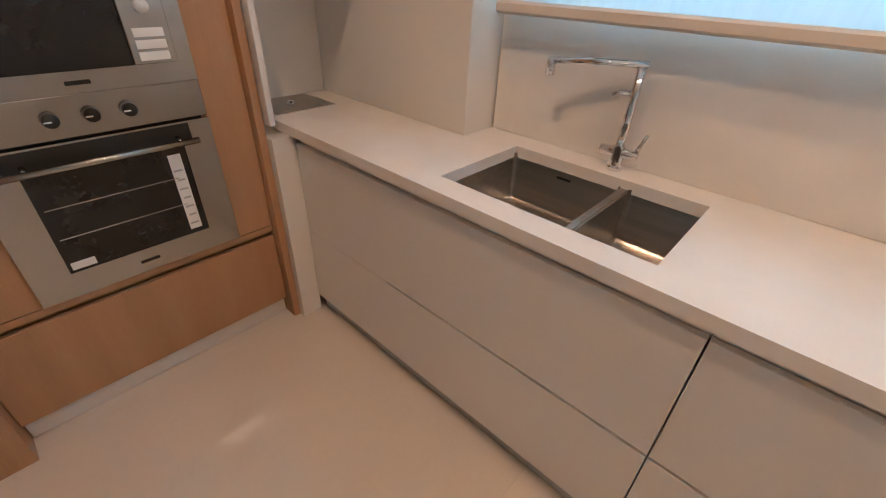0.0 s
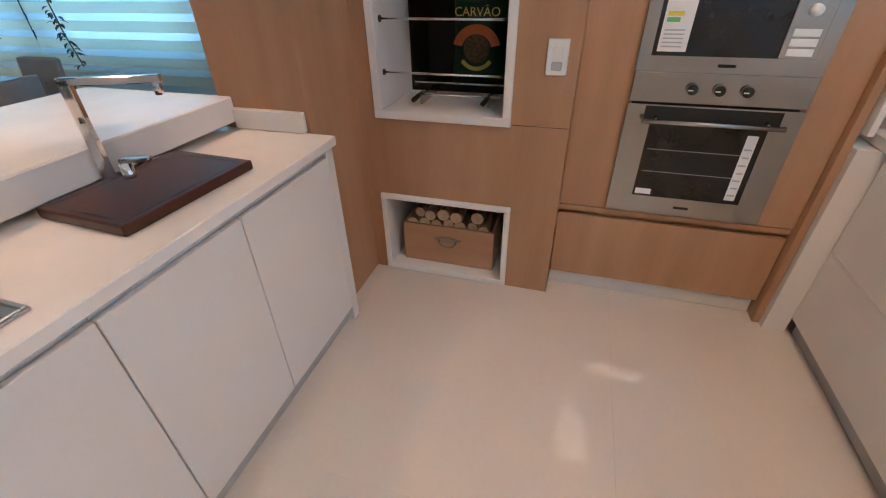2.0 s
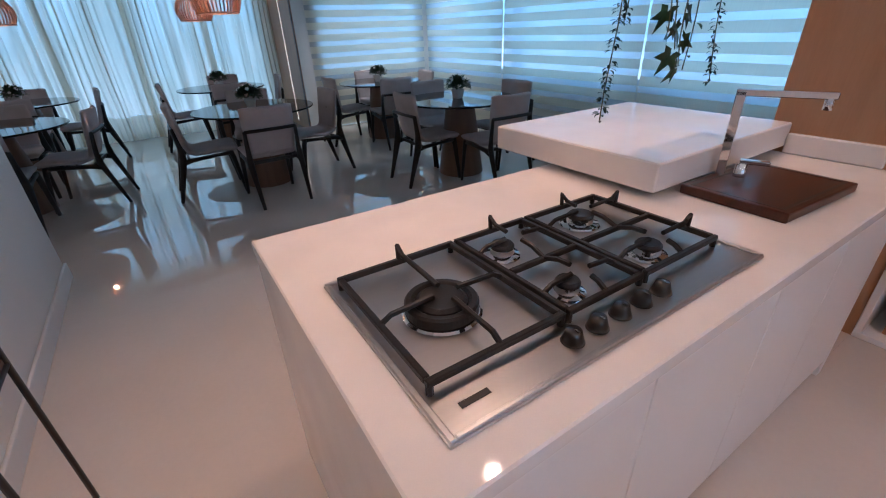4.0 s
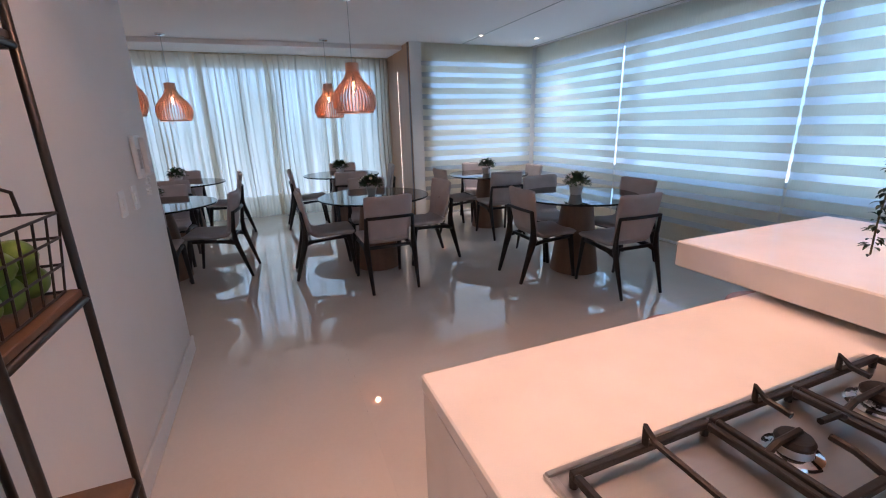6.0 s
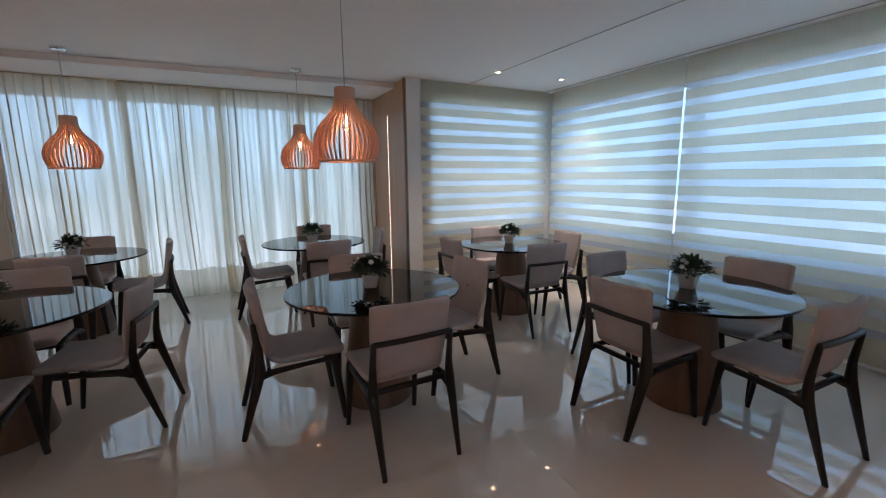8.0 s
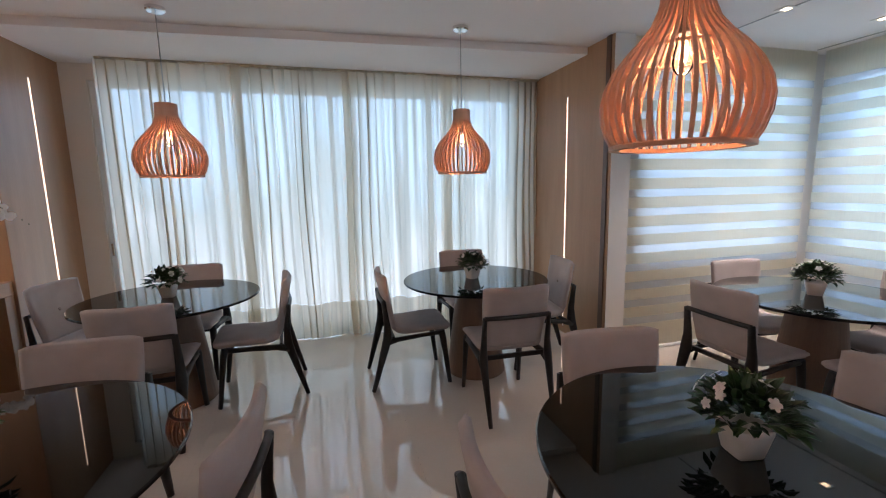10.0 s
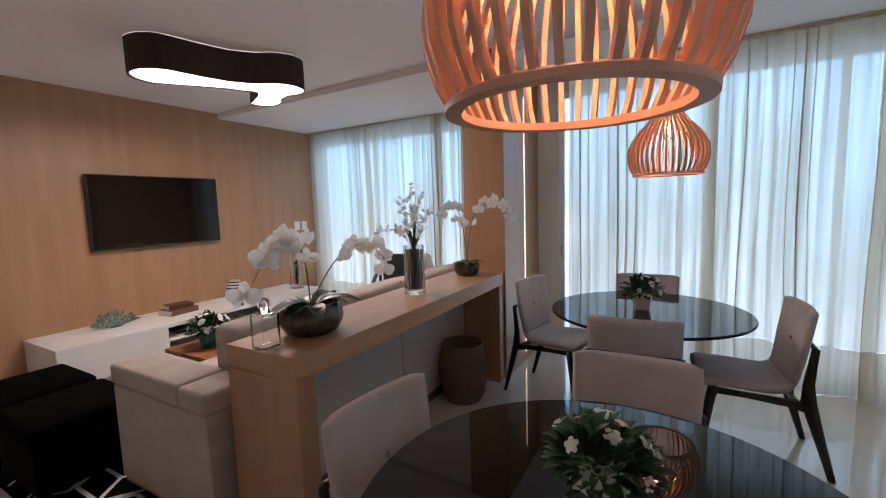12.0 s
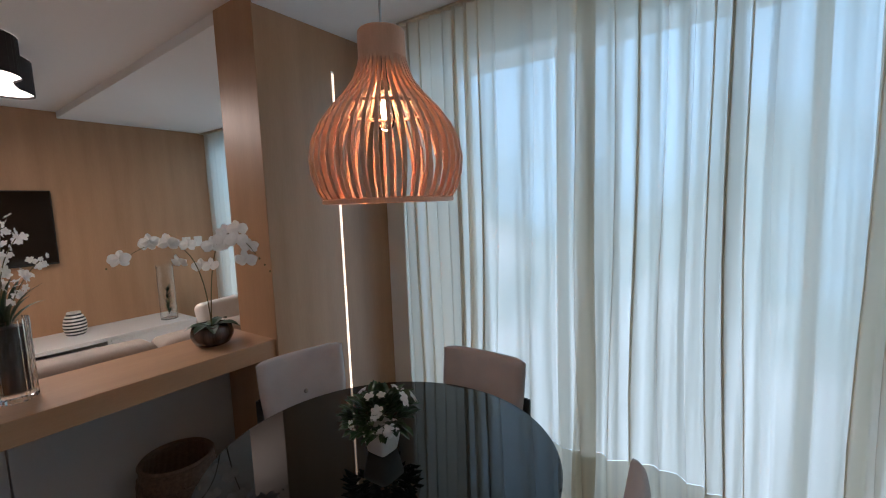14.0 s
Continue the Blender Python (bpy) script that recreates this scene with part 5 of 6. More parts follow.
# ---------- console between dining and living room ----------
def console():
    t = thing("console_table", pose(0, 0, 0), "long oak console with a thick top and grey back panel", "console")
    part("top", box(3.875, -7.792, 0.802, 4.300, -5.655, 0.898, 0.002), OAK_H, t)
    part("end_leg", box(3.876, -5.750, 0.0, 4.299, -5.656, 0.800, 0.002), OAK, t)
    part("end_leg", box(3.876, -7.791, 0.0, 4.299, -7.700, 0.800, 0.002), OAK, t)
    for a, b in ((-6.797, -5.752), (-7.698, -6.803)):
        part("back_panel", box(4.20, a, 0.085, 4.225, b, 0.800, 0.002), PANELGREY, t, "grey lacquered panel")
    part("plinth", box(4.225, -7.698, 0.0, 4.25, -5.752, 0.085), WALNUT, t)


console()


def orchid_flower(bm, c, r, facing, rnd):
    """Three sepals behind two broad petals."""
    c, f = Vector(c), Vector(facing).normalized()
    up = Vector((0, 0, 1)) - f * f.z
    up = up.normalized() if up.length > 0.01 else f.orthogonal().normalized()
    side = f.cross(up)
    for ang, w, ln, off in ((90, 0.34, 1.0, 0), (210, 0.34, 0.9, 0), (330, 0.30, 0.9, 0), (15, 0.50, 1.05, 0.10), (165, 0.50, 1.05, 0.10)):
        a = radians(ang + rnd.uniform(-8, 8))
        d = side * math.cos(a) + up * math.sin(a)
        s = f.cross(d)
        pts = [c + f * off * r]
        for k in range(1, 8):
            q = math.pi * k / 8
            pts.append(c + f * (off * r + 0.18 * r * math.sin(q)) + d * ln * r * (1 - math.cos(q)) / 2 + s * w * r * math.sin(q))
        tip = c + d * ln * r + f * off * r * 0.3
        back = []
        for k in range(7, 0, -1):
            q = math.pi * k / 8
            back.append(c + f * (off * r + 0.18 * r * math.sin(q)) + d * ln * r * (1 - math.cos(q)) / 2 - s * w * r * math.sin(q))
        bm.faces.new([bm.verts.new(p) for p in pts + [tip] + back])
    box(c.x - 0.1 * r, c.y - 0.1 * r, c.z - 0.14 * r, c.x + 0.1 * r, c.y + 0.1 * r, c.z + 0.06 * r, bm=bm)


def arc(p0, p1, p2, n):
    p0, p1, p2 = Vector(p0), Vector(p1), Vector(p2)
    return [p0 * (1 - f) ** 2 + p1 * 2 * f * (1 - f) + p2 * f * f for f in [k / n for k in range(n + 1)]]


def orchid_bowl(name, m, radius, height, stems, leaves, seed, label):
    rnd = random.Random(seed)
    t = thing(name, m, label, "plant", "orchids on the console")
    prof = [(0, 0), (0.62, 0), (0.80, 0.10), (0.97, 0.40), (1.0, 0.60), (0.93, 0.88), (0.84, 1.0), (0.78, 0.98), (0.80, 0.85), (0, 0.82)]
    part("bowl", lathe([(r * radius, z * height) for r, z in prof], 40), BRONZE, t, "mottled bronze glazed bowl", smooth=True)
    lv = bmesh.new()
    for k in range(leaves):
        a = 2 * math.pi * k / leaves + rnd.uniform(-0.3, 0.3)
        ln = radius * rnd.uniform(1.0, 1.45)
        b = Vector((0.2 * radius * math.cos(a), 0.2 * radius * math.sin(a), height * 0.92))
        leaf_quad(lv, b, b + Vector((ln * math.cos(a), ln * math.sin(a), rnd.uniform(-0.30, 0.12) * radius)), radius * 0.55, 0.24, seg=6)
    part("leaves", lv, LEAF_D, t)
    for p1, p2, n, size in stems:
        pts = arc((0, 0, height * 0.85), p1, p2, 18)
        st_ob = part("stalk", tube(pts, [0.0032 - 0.0016 * i / 18 for i in range(19)], 6), STALK, t, smooth=True)
        fl = bmesh.new()
        for k in range(n):
            f = 1 - 0.62 * k / max(1, n - 1)
            p = pts[int(f * 18)]
            side = (-1) ** k
            d = Vector((-0.75 + rnd.uniform(-.5, .5), 0.55 + rnd.uniform(-.7, .7), -0.05 + rnd.uniform(-.35, .35)))
            orchid_flower(fl, p + Vector((rnd.uniform(-.022, .022), side * 0.03, rnd.uniform(-.03, .02))) + d.normalized() * 0.018, size * rnd.uniform(0.85, 1.1), d, rnd)
        part("blossoms", fl, PETAL, st_ob, "white orchid blossoms")
        bd = bmesh.new()
        for k in range(3):
            q = pts[-1] + (pts[-1] - pts[-2]) * (0.6 + k * 0.9)
            lathe([(0, -0.006), (0.004, -0.002), (0.0045, 0.002), (0, 0.006)], 8, bd, q)
        part("buds", bd, STALK, st_ob)
    return t


orchid_bowl("orchid", pose(4.08, -5.937, 0.8985), 0.146, 0.138,
            [((-0.08, 0.08, 0.68), (-0.14, 0.39, 0.30), 10, 0.054), ((-0.15, -0.14, 0.58), (-0.18, -0.38, 0.25), 8, 0.048)], 9, 4, "white orchid with dark leaves in a large bronze bowl")
orchid_bowl("orchid", pose(4.10, -7.58, 0.8985), 0.102, 0.105,
            [((0.02, 0.0, 0.70), (0.04, 0.32, 0.50), 8, 0.046), ((-0.05, -0.01, 0.80), (-0.37, -0.06, 0.48), 9, 0.050)], 7, 9, "white orchid with two stems in a small bronze bowl")


def glass_vase():
    rnd = random.Random(21)
    t = thing("glass_vase", pose(4.105, -6.838, 0.8985) @ Matrix.Diagonal((1.08, 1.08, 1.14, 1)), "tall ribbed glass vase of bark with white sprays", "vase")
    n, r, h = 48, 0.060, 0.275
    bm = bmesh.new()
    rings = []
    for rr, z in ((0.95, 0.0), (1, 0.006), (1, h), (0.90, h), (0.90, 0.03), (0.0, 0.028)):
        rings.append([bm.verts.new((rr * r * (1 + 0.035 * (k % 2)) * math.cos(2 * math.pi * k / n), rr * r * (1 + 0.035 * (k % 2)) * math.sin(2 * math.pi * k / n), z)) for k in range(n)])
    for a, b in zip(rings, rings[1:]):
        for k in range(n):
            bm.faces.new((a[k], a[(k + 1) % n], b[(k + 1) % n], b[k]))
    bm.faces.new(rings[0][::-1])
    bmesh.ops.remove_doubles(bm, verts=bm.verts[:], dist=0.0002)
    bmesh.ops.recalc_face_normals(bm, faces=bm.faces[:])
    part("glass", bm, CLEAR, t, "clear ribbed glass")
    core = lathe([(0, 0.032), (0.043, 0.032), (0.044, 0.10), (0.042, 0.18), (0.044, 0.25), (0, 0.256)], 24)
    for v in core.verts:
        v.co += Vector((rnd.uniform(-.002, .002), rnd.uniform(-.002, .002), 0))
    part("bark", core, BARK, t, "dark bark filling")
    lv = bmesh.new()
    for k in range(14):
        a = rnd.random() * 6.28
        b = Vector((0.012 * math.cos(a), 0.012 * math.sin(a), 0.25))
        leaf_quad(lv, b, b + Vector((math.cos(a) * rnd.uniform(0.03, 0.13), math.sin(a) * rnd.uniform(0.03, 0.13), rnd.uniform(0.06, 0.17))), 0.016, 0.25, seg=5)
    part("leaves", lv, LEAF_D, t)
    for p1, p2 in (((0, 0, 0.42), (0.03, -0.03, 0.60)), ((-0.01, 0.02, 0.45), (-0.03, -0.06, 0.55)), ((0.02, 0.06, 0.42), (0.05, 0.30, 0.36)), ((0.0, -0.03, 0.38), (-0.05, -0.10, 0.46)), ((0.02, 0.04, 0.40), (0.06, 0.04, 0.52))):
        pts = arc((0, 0, 0.24), p1, p2, 16)
        st_ob = part("stalk", tube(pts, 0.0018, 5), STALK, t, smooth=True)
        fl = bmesh.new()
        for k in range(26):
            p = pts[rnd.randint(6, 16)] + Vector((rnd.uniform(-.022, .022), rnd.uniform(-.022, .022), rnd.uniform(-.015, .02)))
            blossom(fl, p, rnd.uniform(0.010, 0.017), (rnd.uniform(-1, .4), rnd.uniform(-.6, 1), rnd.uniform(-.5, .7)), 5, rnd)
        part("blossoms", fl, PETAL, st_ob, "tiny white blossoms")


glass_vase()

bt = thing("glass_bottle", pose(4.09, -5.70, 0.8985), "square clear cut-glass bottle with a round neck", "bottle")
bottle = box(-0.042, -0.042, 0, 0.042, 0.042, 0.145, 0.012, seg=3)
hollow = box(-0.037, -0.037, 0.008, 0.037, 0.037, 0.141, 0.010, seg=3)
bmesh.ops.reverse_faces(hollow, faces=hollow.faces[:])
part("body", merge(bottle, hollow), CLEAR, bt)
part("neck", lathe([(0.022, 0.146), (0.018, 0.168), (0.024, 0.176), (0.026, 0.196), (0.018, 0.206), (0.014, 0.200), (0.014, 0.146), (0.022, 0.146)], 24), CLEAR, bt, smooth=True)


def basket():
    t = thing("wicker_basket", pose(4.03, -7.33, 0), "round brown woven basket standing under the console", "basket")
    prof = [(0, 0.0), (0.13, 0.0), (0.155, 0.05), (0.172, 0.20), (0.165, 0.34), (0.150, 0.415), (0.156, 0.425), (0.146, 0.43), (0.138, 0.41), (0.150, 0.30), (0.155, 0.18), (0.13, 0.03), (0, 0.03)]
    bm = bmesh.new()
    n = 60
    rings = []
    for i, (r, z) in enumerate(prof):
        rings.append([bm.verts.new(((r + (0.0025 if (k + i) % 2 else 0)) * math.cos(2 * math.pi * k / n), (r + (0.0025 if (k + i) % 2 else 0)) * math.sin(2 * math.pi * k / n), z)) for k in range(n)])
    for a, b in zip(rings, rings[1:]):
        for k in range(n):
            bm.faces.new((a[k], a[(k + 1) % n], b[(k + 1) % n], b[k]))
    part("weave", bm, WICKER, t)
    for z, r in ((0.06, 0.160), (0.13, 0.1715), (0.20, 0.1755), (0.27, 0.1735), (0.34, 0.168)):
        part("hoop", lathe([(r - 0.004, z), (r, z - 0.005), (r + 0.004, z), (r, z + 0.005), (r - 0.004, z)], 48), WICKER, t, smooth=True)
    lattice = bmesh.new()
    for turn in (-1, 1):
        for k in range(22):
            pts = []
            for i in range(7):
                f = i / 6
                r = 0.1765 - 0.010 * f - 0.004 * f * f
                a = 2 * math.pi * k / 22 + turn * 0.62 * f
                pts.append((r * math.cos(a), r * math.sin(a), 0.205 + 0.165 * f))
            tube(pts, 0.0045, 5, lattice, flat=0.6)
    part("lattice", lattice, WICKER, t, "crossed open weave below the rim", smooth=True)
    part("rim", lathe([(0.140, 0.425), (0.150, 0.412), (0.162, 0.425), (0.150, 0.438), (0.140, 0.425)], 48), WICKER, t, smooth=True)


basket()


# ---------- living room ----------
def television():
    t = thing("television", pose(TV_X, -7.11, 1.492), "large flat black television mounted on the oak wall", "television")
    part("case", box(-0.075, -0.652, -0.372, -0.02, 0.652, 0.372, 0.006), BLACK, t)
    part("screen", box(-0.0775, -0.640, -0.355, -0.0755, 0.640, 0.362), SCREEN, t)
    part("badge", box(-0.078, -0.02, -0.368, -0.0757, 0.02, -0.360), STEEL, t)
    part("bracket", box(-0.02, -0.2, -0.15, 0.0, 0.2, 0.15), BLACK, t)


television()


def tv_unit():
    t = thing("tv_unit", pose(6.95, -5.90, 0), "long low white lacquered television unit with an open shelf", "tv unit")
    x1 = TV_X - 6.95 - 0.004
    part("top", box(0, -2.85, 0.352, x1, 0, 0.392, 0.003), LACQUER, t)
    part("bottom", box(0, -2.85, 0.06, x1, 0, 0.09, 0.003), LACQUER, t)
    part("back", box(x1 - 0.02, -2.84, 0.09, x1, -0.01, 0.352), LACQUER, t)
    for y in (-0.03, -0.86, -1.45, -2.04, -2.85):
        part("divider", box(0.012, y, 0.09, x1 - 0.02, y + 0.03, 0.352), LACQUER, t)
    part("drawer_front", box(0.001, -0.83, 0.092, 0.018, -0.002, 0.350, 0.002), LACQUER, t)
    part("drawer_front", box(0.001, -2.848, 0.092, 0.018, -2.042, 0.350, 0.002), LACQUER, t)
    for a, b in ((-1.42, -0.86), (-2.01, -1.45)):
        part("shelf", box(0.02, a, 0.21, x1 - 0.02, b, 0.232), LACQUER, t)
    part("plinth", box(0.06, -2.8, 0, x1 - 0.05, -0.05, 0.06), GREYPAINT, t)


tv_unit()

bx_ob = thing("media_box", pose(7.2, -7.05, 0.2325), "small black media player on the open shelf", "media player")
part("case", box(-0.1, -0.15, 0, 0.1, 0.15, 0.04, 0.003), BLACK, bx_ob)
part("panel", box(-0.1015, -0.14, 0.008, -0.1, 0.14, 0.032), SCREEN, bx_ob)

sh = thing("coral_ornament", pose(7.36, -6.49, 0.3925), "green and white fan-shaped coral ornament", "ornament")
cor = bmesh.new()
crnd = random.Random(4)
for k in range(46):
    a = radians(crnd.uniform(-8, 188))
    b = Vector((crnd.uniform(-.03, .03), 0.03 * math.cos(a), 0.01))
    leaf_quad(cor, b, b + Vector((crnd.uniform(-.05, .03), 0.17 * math.cos(a) * crnd.uniform(.7, 1), 0.12 * abs(math.sin(a)) * crnd.uniform(.8, 1.1) + 0.03)), 0.045, 0.3, up=(1, 0, 0.2), seg=4)
part("fan", cor, surface("green glaze", (0.03, 0.07, 0.05), (0.42, 0.46, 0.40), 0.25, scale=(40, 40, 40)), sh)
part("foot", box(-0.03, -0.05, 0, 0.03, 0.05, 0.014, 0.004), surface("dark glaze", (0.03, 0.05, 0.04), (0.08, 0.1, 0.08), 0.3), sh)


def book(z, w, d, h, turn, material, label):
    t = thing("book", pose(7.34, -7.07, z, 0, 0, turn), label, "book", "stacked books")
    part("pages", box(-w / 2 + 0.004, -d / 2 + 0.004, 0.003, w / 2 - 0.004, d / 2 - 0.002, h - 0.003), CERAMIC, t)
    part("cover", box(-w / 2, -d / 2, 0, w / 2, d / 2, 0.003), material, t)
    part("cover", box(-w / 2, -d / 2, h - 0.003, w / 2, d / 2, h), material, t)
    part("spine", box(-w / 2 - 0.003, -d / 2, 0, -w / 2, d / 2, h, 0.001), material, t)


LEATHER = surface("dark red leather", (0.05, 0.016, 0.010), (0.11, 0.04, 0.025), 0.45, scale=(30, 30, 30))
LEATHER_L = surface("brown leather", (0.14, 0.065, 0.035), (0.24, 0.12, 0.07), 0.5, scale=(30, 30, 30))
book(0.3925, 0.22, 0.30, 0.055, 6, LEATHER_L, "thick brown leather book lying on the unit")
book(0.448, 0.18, 0.24, 0.045, -8, LEATHER, "dark red leather book on top of another")


def striped_vase():
    t = thing("striped_vase", pose(7.40, -7.78, 0.3925), "black and white striped round ceramic vase", "vase")
    z = 0
    prof = [(0.075, 0), (0.088, 0.03), (0.095, 0.07), (0.096, 0.11), (0.090, 0.15), (0.078, 0.185), (0.060, 0.21), (0.056, 0.235)]
    def rad(z):
        for (r0, z0), (r1, z1) in zip(prof, prof[1:]):
            if z0 <= z <= z1:
                return r0 + (r1 - r0) * (z - z0) / (z1 - z0)
        return prof[-1][0]
    n = 14
    for k in range(n):
        a, b = 0.235 * k / n, 0.235 * (k + 1) / n
        part("band", lathe([(rad(a) - 0.02, a), (rad(a), a), (rad((a + b) / 2) + 0.002, (a + b) / 2), (rad(b), b), (rad(b) - 0.02, b)], 32), BLACK if k % 2 == 0 else CERAMIC, t, smooth=False)


striped_vase()

gc = thing("glass_cylinder", pose(7.20, -8.57, 0.3925), "tall clear glass cylinder holding a green sprig", "vase")
part("glass", lathe([(0, 0), (0.085, 0), (0.085, 0.62), (0.081, 0.62), (0.081, 0.01), (0, 0.01)], 36), CLEAR, gc, smooth=False)
spr = bmesh.new()
srnd = random.Random(6)
for k in range(22):
    b = Vector((0, 0, 0.05 + 0.014 * k))
    a = srnd.random() * 6.28
    leaf_quad(spr, b, b + Vector((0.06 * math.cos(a), 0.06 * math.sin(a), 0.06)), 0.025, 0.2)
part("sprig", spr, LEAF, gc)

for yy in (-9.02, -9.16):
    s2 = thing("wall_switch", pose(TV_X, yy, 1.22), "white rectangular wall switch beside the curtain", "switch", "living room switches")
    part("plate", box(-0.008, -0.05, -0.065, 0.0, 0.05, 0.065, 0.003), WHITEPL, s2)
    part("rocker", box(-0.011, -0.022, -0.03, -0.0075, 0.022, 0.03, 0.001), WHITEPL, s2)


def soft_box(x0, y0, z0, x1, y1, z1, puff=0.02, r=0.05, n=12):
    """A cushion: a rounded block, slightly domed."""
    bm = box(x0, y0, z0, x1, y1, z1)
    bmesh.ops.bevel(bm, geom=bm.edges[:], offset=r, segments=4, affect="EDGES", profile=0.5)
    bmesh.ops.subdivide_edges(bm, edges=[e for e in bm.edges if e.calc_length() > 0.12], cuts=4, use_grid_fill=True)
    cx, cy = (x0 + x1) / 2, (y0 + y1) / 2
    for v in bm.verts:
        fx, fy = 1 - (2 * (v.co.x - cx) / (x1 - x0)) ** 2, 1 - (2 * (v.co.y - cy) / (y1 - y0)) ** 2
        if v.co.z > (z0 + z1) / 2:
            v.co.z += puff * max(0, fx) * max(0, fy)
    return bm


def sofa():
    t = thing("sofa", pose(0, 0, 0), "beige fabric sofa with padded arms behind the console", "sofa")
    part("base", soft_box(4.33, -8.30, 0.10, 5.20, -5.80, 0.40, 0, 0.02), SOFA, t, smooth=True)
    part("arm", soft_box(4.33, -5.78, 0.10, 5.13, -5.56, 0.60, 0, 0.010), SOFA, t, smooth=True)
    part("arm_pad", soft_box(4.535, -5.79, 0.603, 5.14, -5.555, 0.705, 0.006, 0.016), SOFA, t, smooth=True)
    part("arm_pad", soft_box(4.325, -5.79, 0.603, 4.530, -5.555, 0.700, 0.008, 0.018), SOFA, t, smooth=True)
    part("base_rail", box(4.34, -5.77, 0.075, 5.12, -5.57, 0.098, 0.003), STOOLWOOD, t, "reddish wooden base rail")
    part("arm", soft_box(4.33, -8.54, 0.10, 5.06, -8.32, 0.60, 0, 0.015), SOFA, t, smooth=True)
    part("arm_pad", soft_box(4.325, -8.545, 0.603, 5.065, -8.31, 0.705, 0.008, 0.03), SOFA, t, smooth=True)
    part("back", soft_box(4.325, -8.305, 0.40, 4.50, -5.80, 0.80, 0.0, 0.04), SOFA, t, smooth=True)
    for k in range(3):
        a = -5.81 - 0.83 * k
        part("seat_cushion", soft_box(4.56, a - 0.82, 0.405, 5.22, a, 0.54, 0.02, 0.04), SOFA, t, smooth=True)
        part("back_cushion", soft_box(4.43, a - 0.82, 0.54, 4.66, a, 0.90 - 0.012 * k, 0.018, 0.05), SOFA, t, smooth=True)
    for x in (4.40, 5.0):
        for y in (-5.64, -8.46):
            part("foot", lathe([(0, 0.012), (0.018, 0.012), (0.026, 0.10), (0, 0.10)], 16), STOOLWOOD, t, m=pose(x, y, 0))
    return t


sofa()
cu = thing("cushion", pose(4.72, -8.02, 0.60, 0, 14, 12), "white printed square cushion leaning on the sofa", "cushion")
part("cover", soft_box(-0.05, -0.2, 0.0, 0.06, 0.2, 0.40, 0.0, 0.045), CERAMIC, cu, smooth=True)


def rug():
    t = thing("rug", pose(0, 0, 0.0005), "black rug with white lines in a faceted pattern", "rug")
    part("base_cloth", box(4.75, -8.30, 0.0, 6.85, -5.26, 0.010, 0.003), BLACKCLOTH, t)
    lines = bmesh.new()
    white = surface("white wool", (0.60, 0.57, 0.52), (0.72, 0.69, 0.64), 0.95, fine=700, bump=0.4)

    def line(a, b, w=0.022):
        a, b = Vector((*a, 0.0125)), Vector((*b, 0.0125))
        s = Vector((0, 0, 1)).cross((b - a).normalized()) * w / 2
        lines.faces.new([lines.verts.new(p) for p in (a - s, b - s, b + s, a + s)])
    # hexagons split into three lozenges each, like stacked boxes
    hx, hy = 0.36, 0.30
    for i in range(6):
        for j in range(8):
            cx, cy = 4.93 + i * hx, -5.42 - (j + 0.5 * (i % 2)) * hy * 1.26
            ring = [(cx + 0.66 * hx * math.cos(radians(q)), cy + 0.60 * hy * math.sin(radians(q))) for q in range(0, 360, 60)]
            for k in range(6):
                line(ring[k], ring[(k + 1) % 6])
            for k in (0, 2, 4):
                line((cx, cy), ring[k])
    for v in lines.verts:
        v.co.x, v.co.y = min(max(v.co.x, 4.77), 6.83), min(max(v.co.y, -8.28), -5.28)
    tagged(part("pattern", lines, white, t, "white woven lines"), kind="stuff")


rug()


def pouf(m):
    t = thing("pouf", m, "square black upholstered pouf on the rug", "pouf", "black poufs")
    part("body", soft_box(-0.25, -0.25, 0.06, 0.25, 0.25, 0.34, 0, 0.02), BLACKCLOTH, t, smooth=True)
    part("cushion", soft_box(-0.255, -0.255, 0.342, 0.255, 0.255, 0.42, 0.012, 0.03), BLACKCLOTH, t, smooth=True)
    for x in (-0.2, 0.2):
        for y in (-0.2, 0.2):
            part("foot", lathe([(0, 0), (0.015, 0), (0.02, 0.06), (0, 0.06)], 12), EBONY, t, m=pose(x, y, 0))
    return t


pf = pouf(pose(5.58, -5.53, 0.0115))
copy_thing(pf, pose(6.17, -5.53, 0.0115))


def coffee_table():
    t = thing("coffee_table", pose(5.98, -6.95, 0.0115), "low wooden coffee table with a slatted warm top", "table")
    for k in range(7):
        part("plank", box(-0.35 + 0.1 * k, -0.55, 0.30, -0.252 + 0.1 * k, 0.55, 0.335, 0.003), STOOLWOOD, t)
    for x in (-0.3, 0.3):
        for y in (-0.48, 0.48):
            part("leg", bar((x, y, 0), (x, y, 0.30), 0.04, 0.04), WALNUT, t)


coffee_table()
tp = flower_pot(pose(6.05, -6.62, 0.347) @ Matrix.Diagonal((1.25, 1.25, 1.25, 1)))
tagged(tp, "leafy plant with white lilies in a teal glazed pot", "plant", "potted plants on the tables")
for o in tp.children:
    if o.name.startswith("pot"):
        o.data = o.data.copy()
        o.data.materials[0] = surface("teal glaze", (0.01, 0.14, 0.12), (0.03, 0.26, 0.22), 0.2)


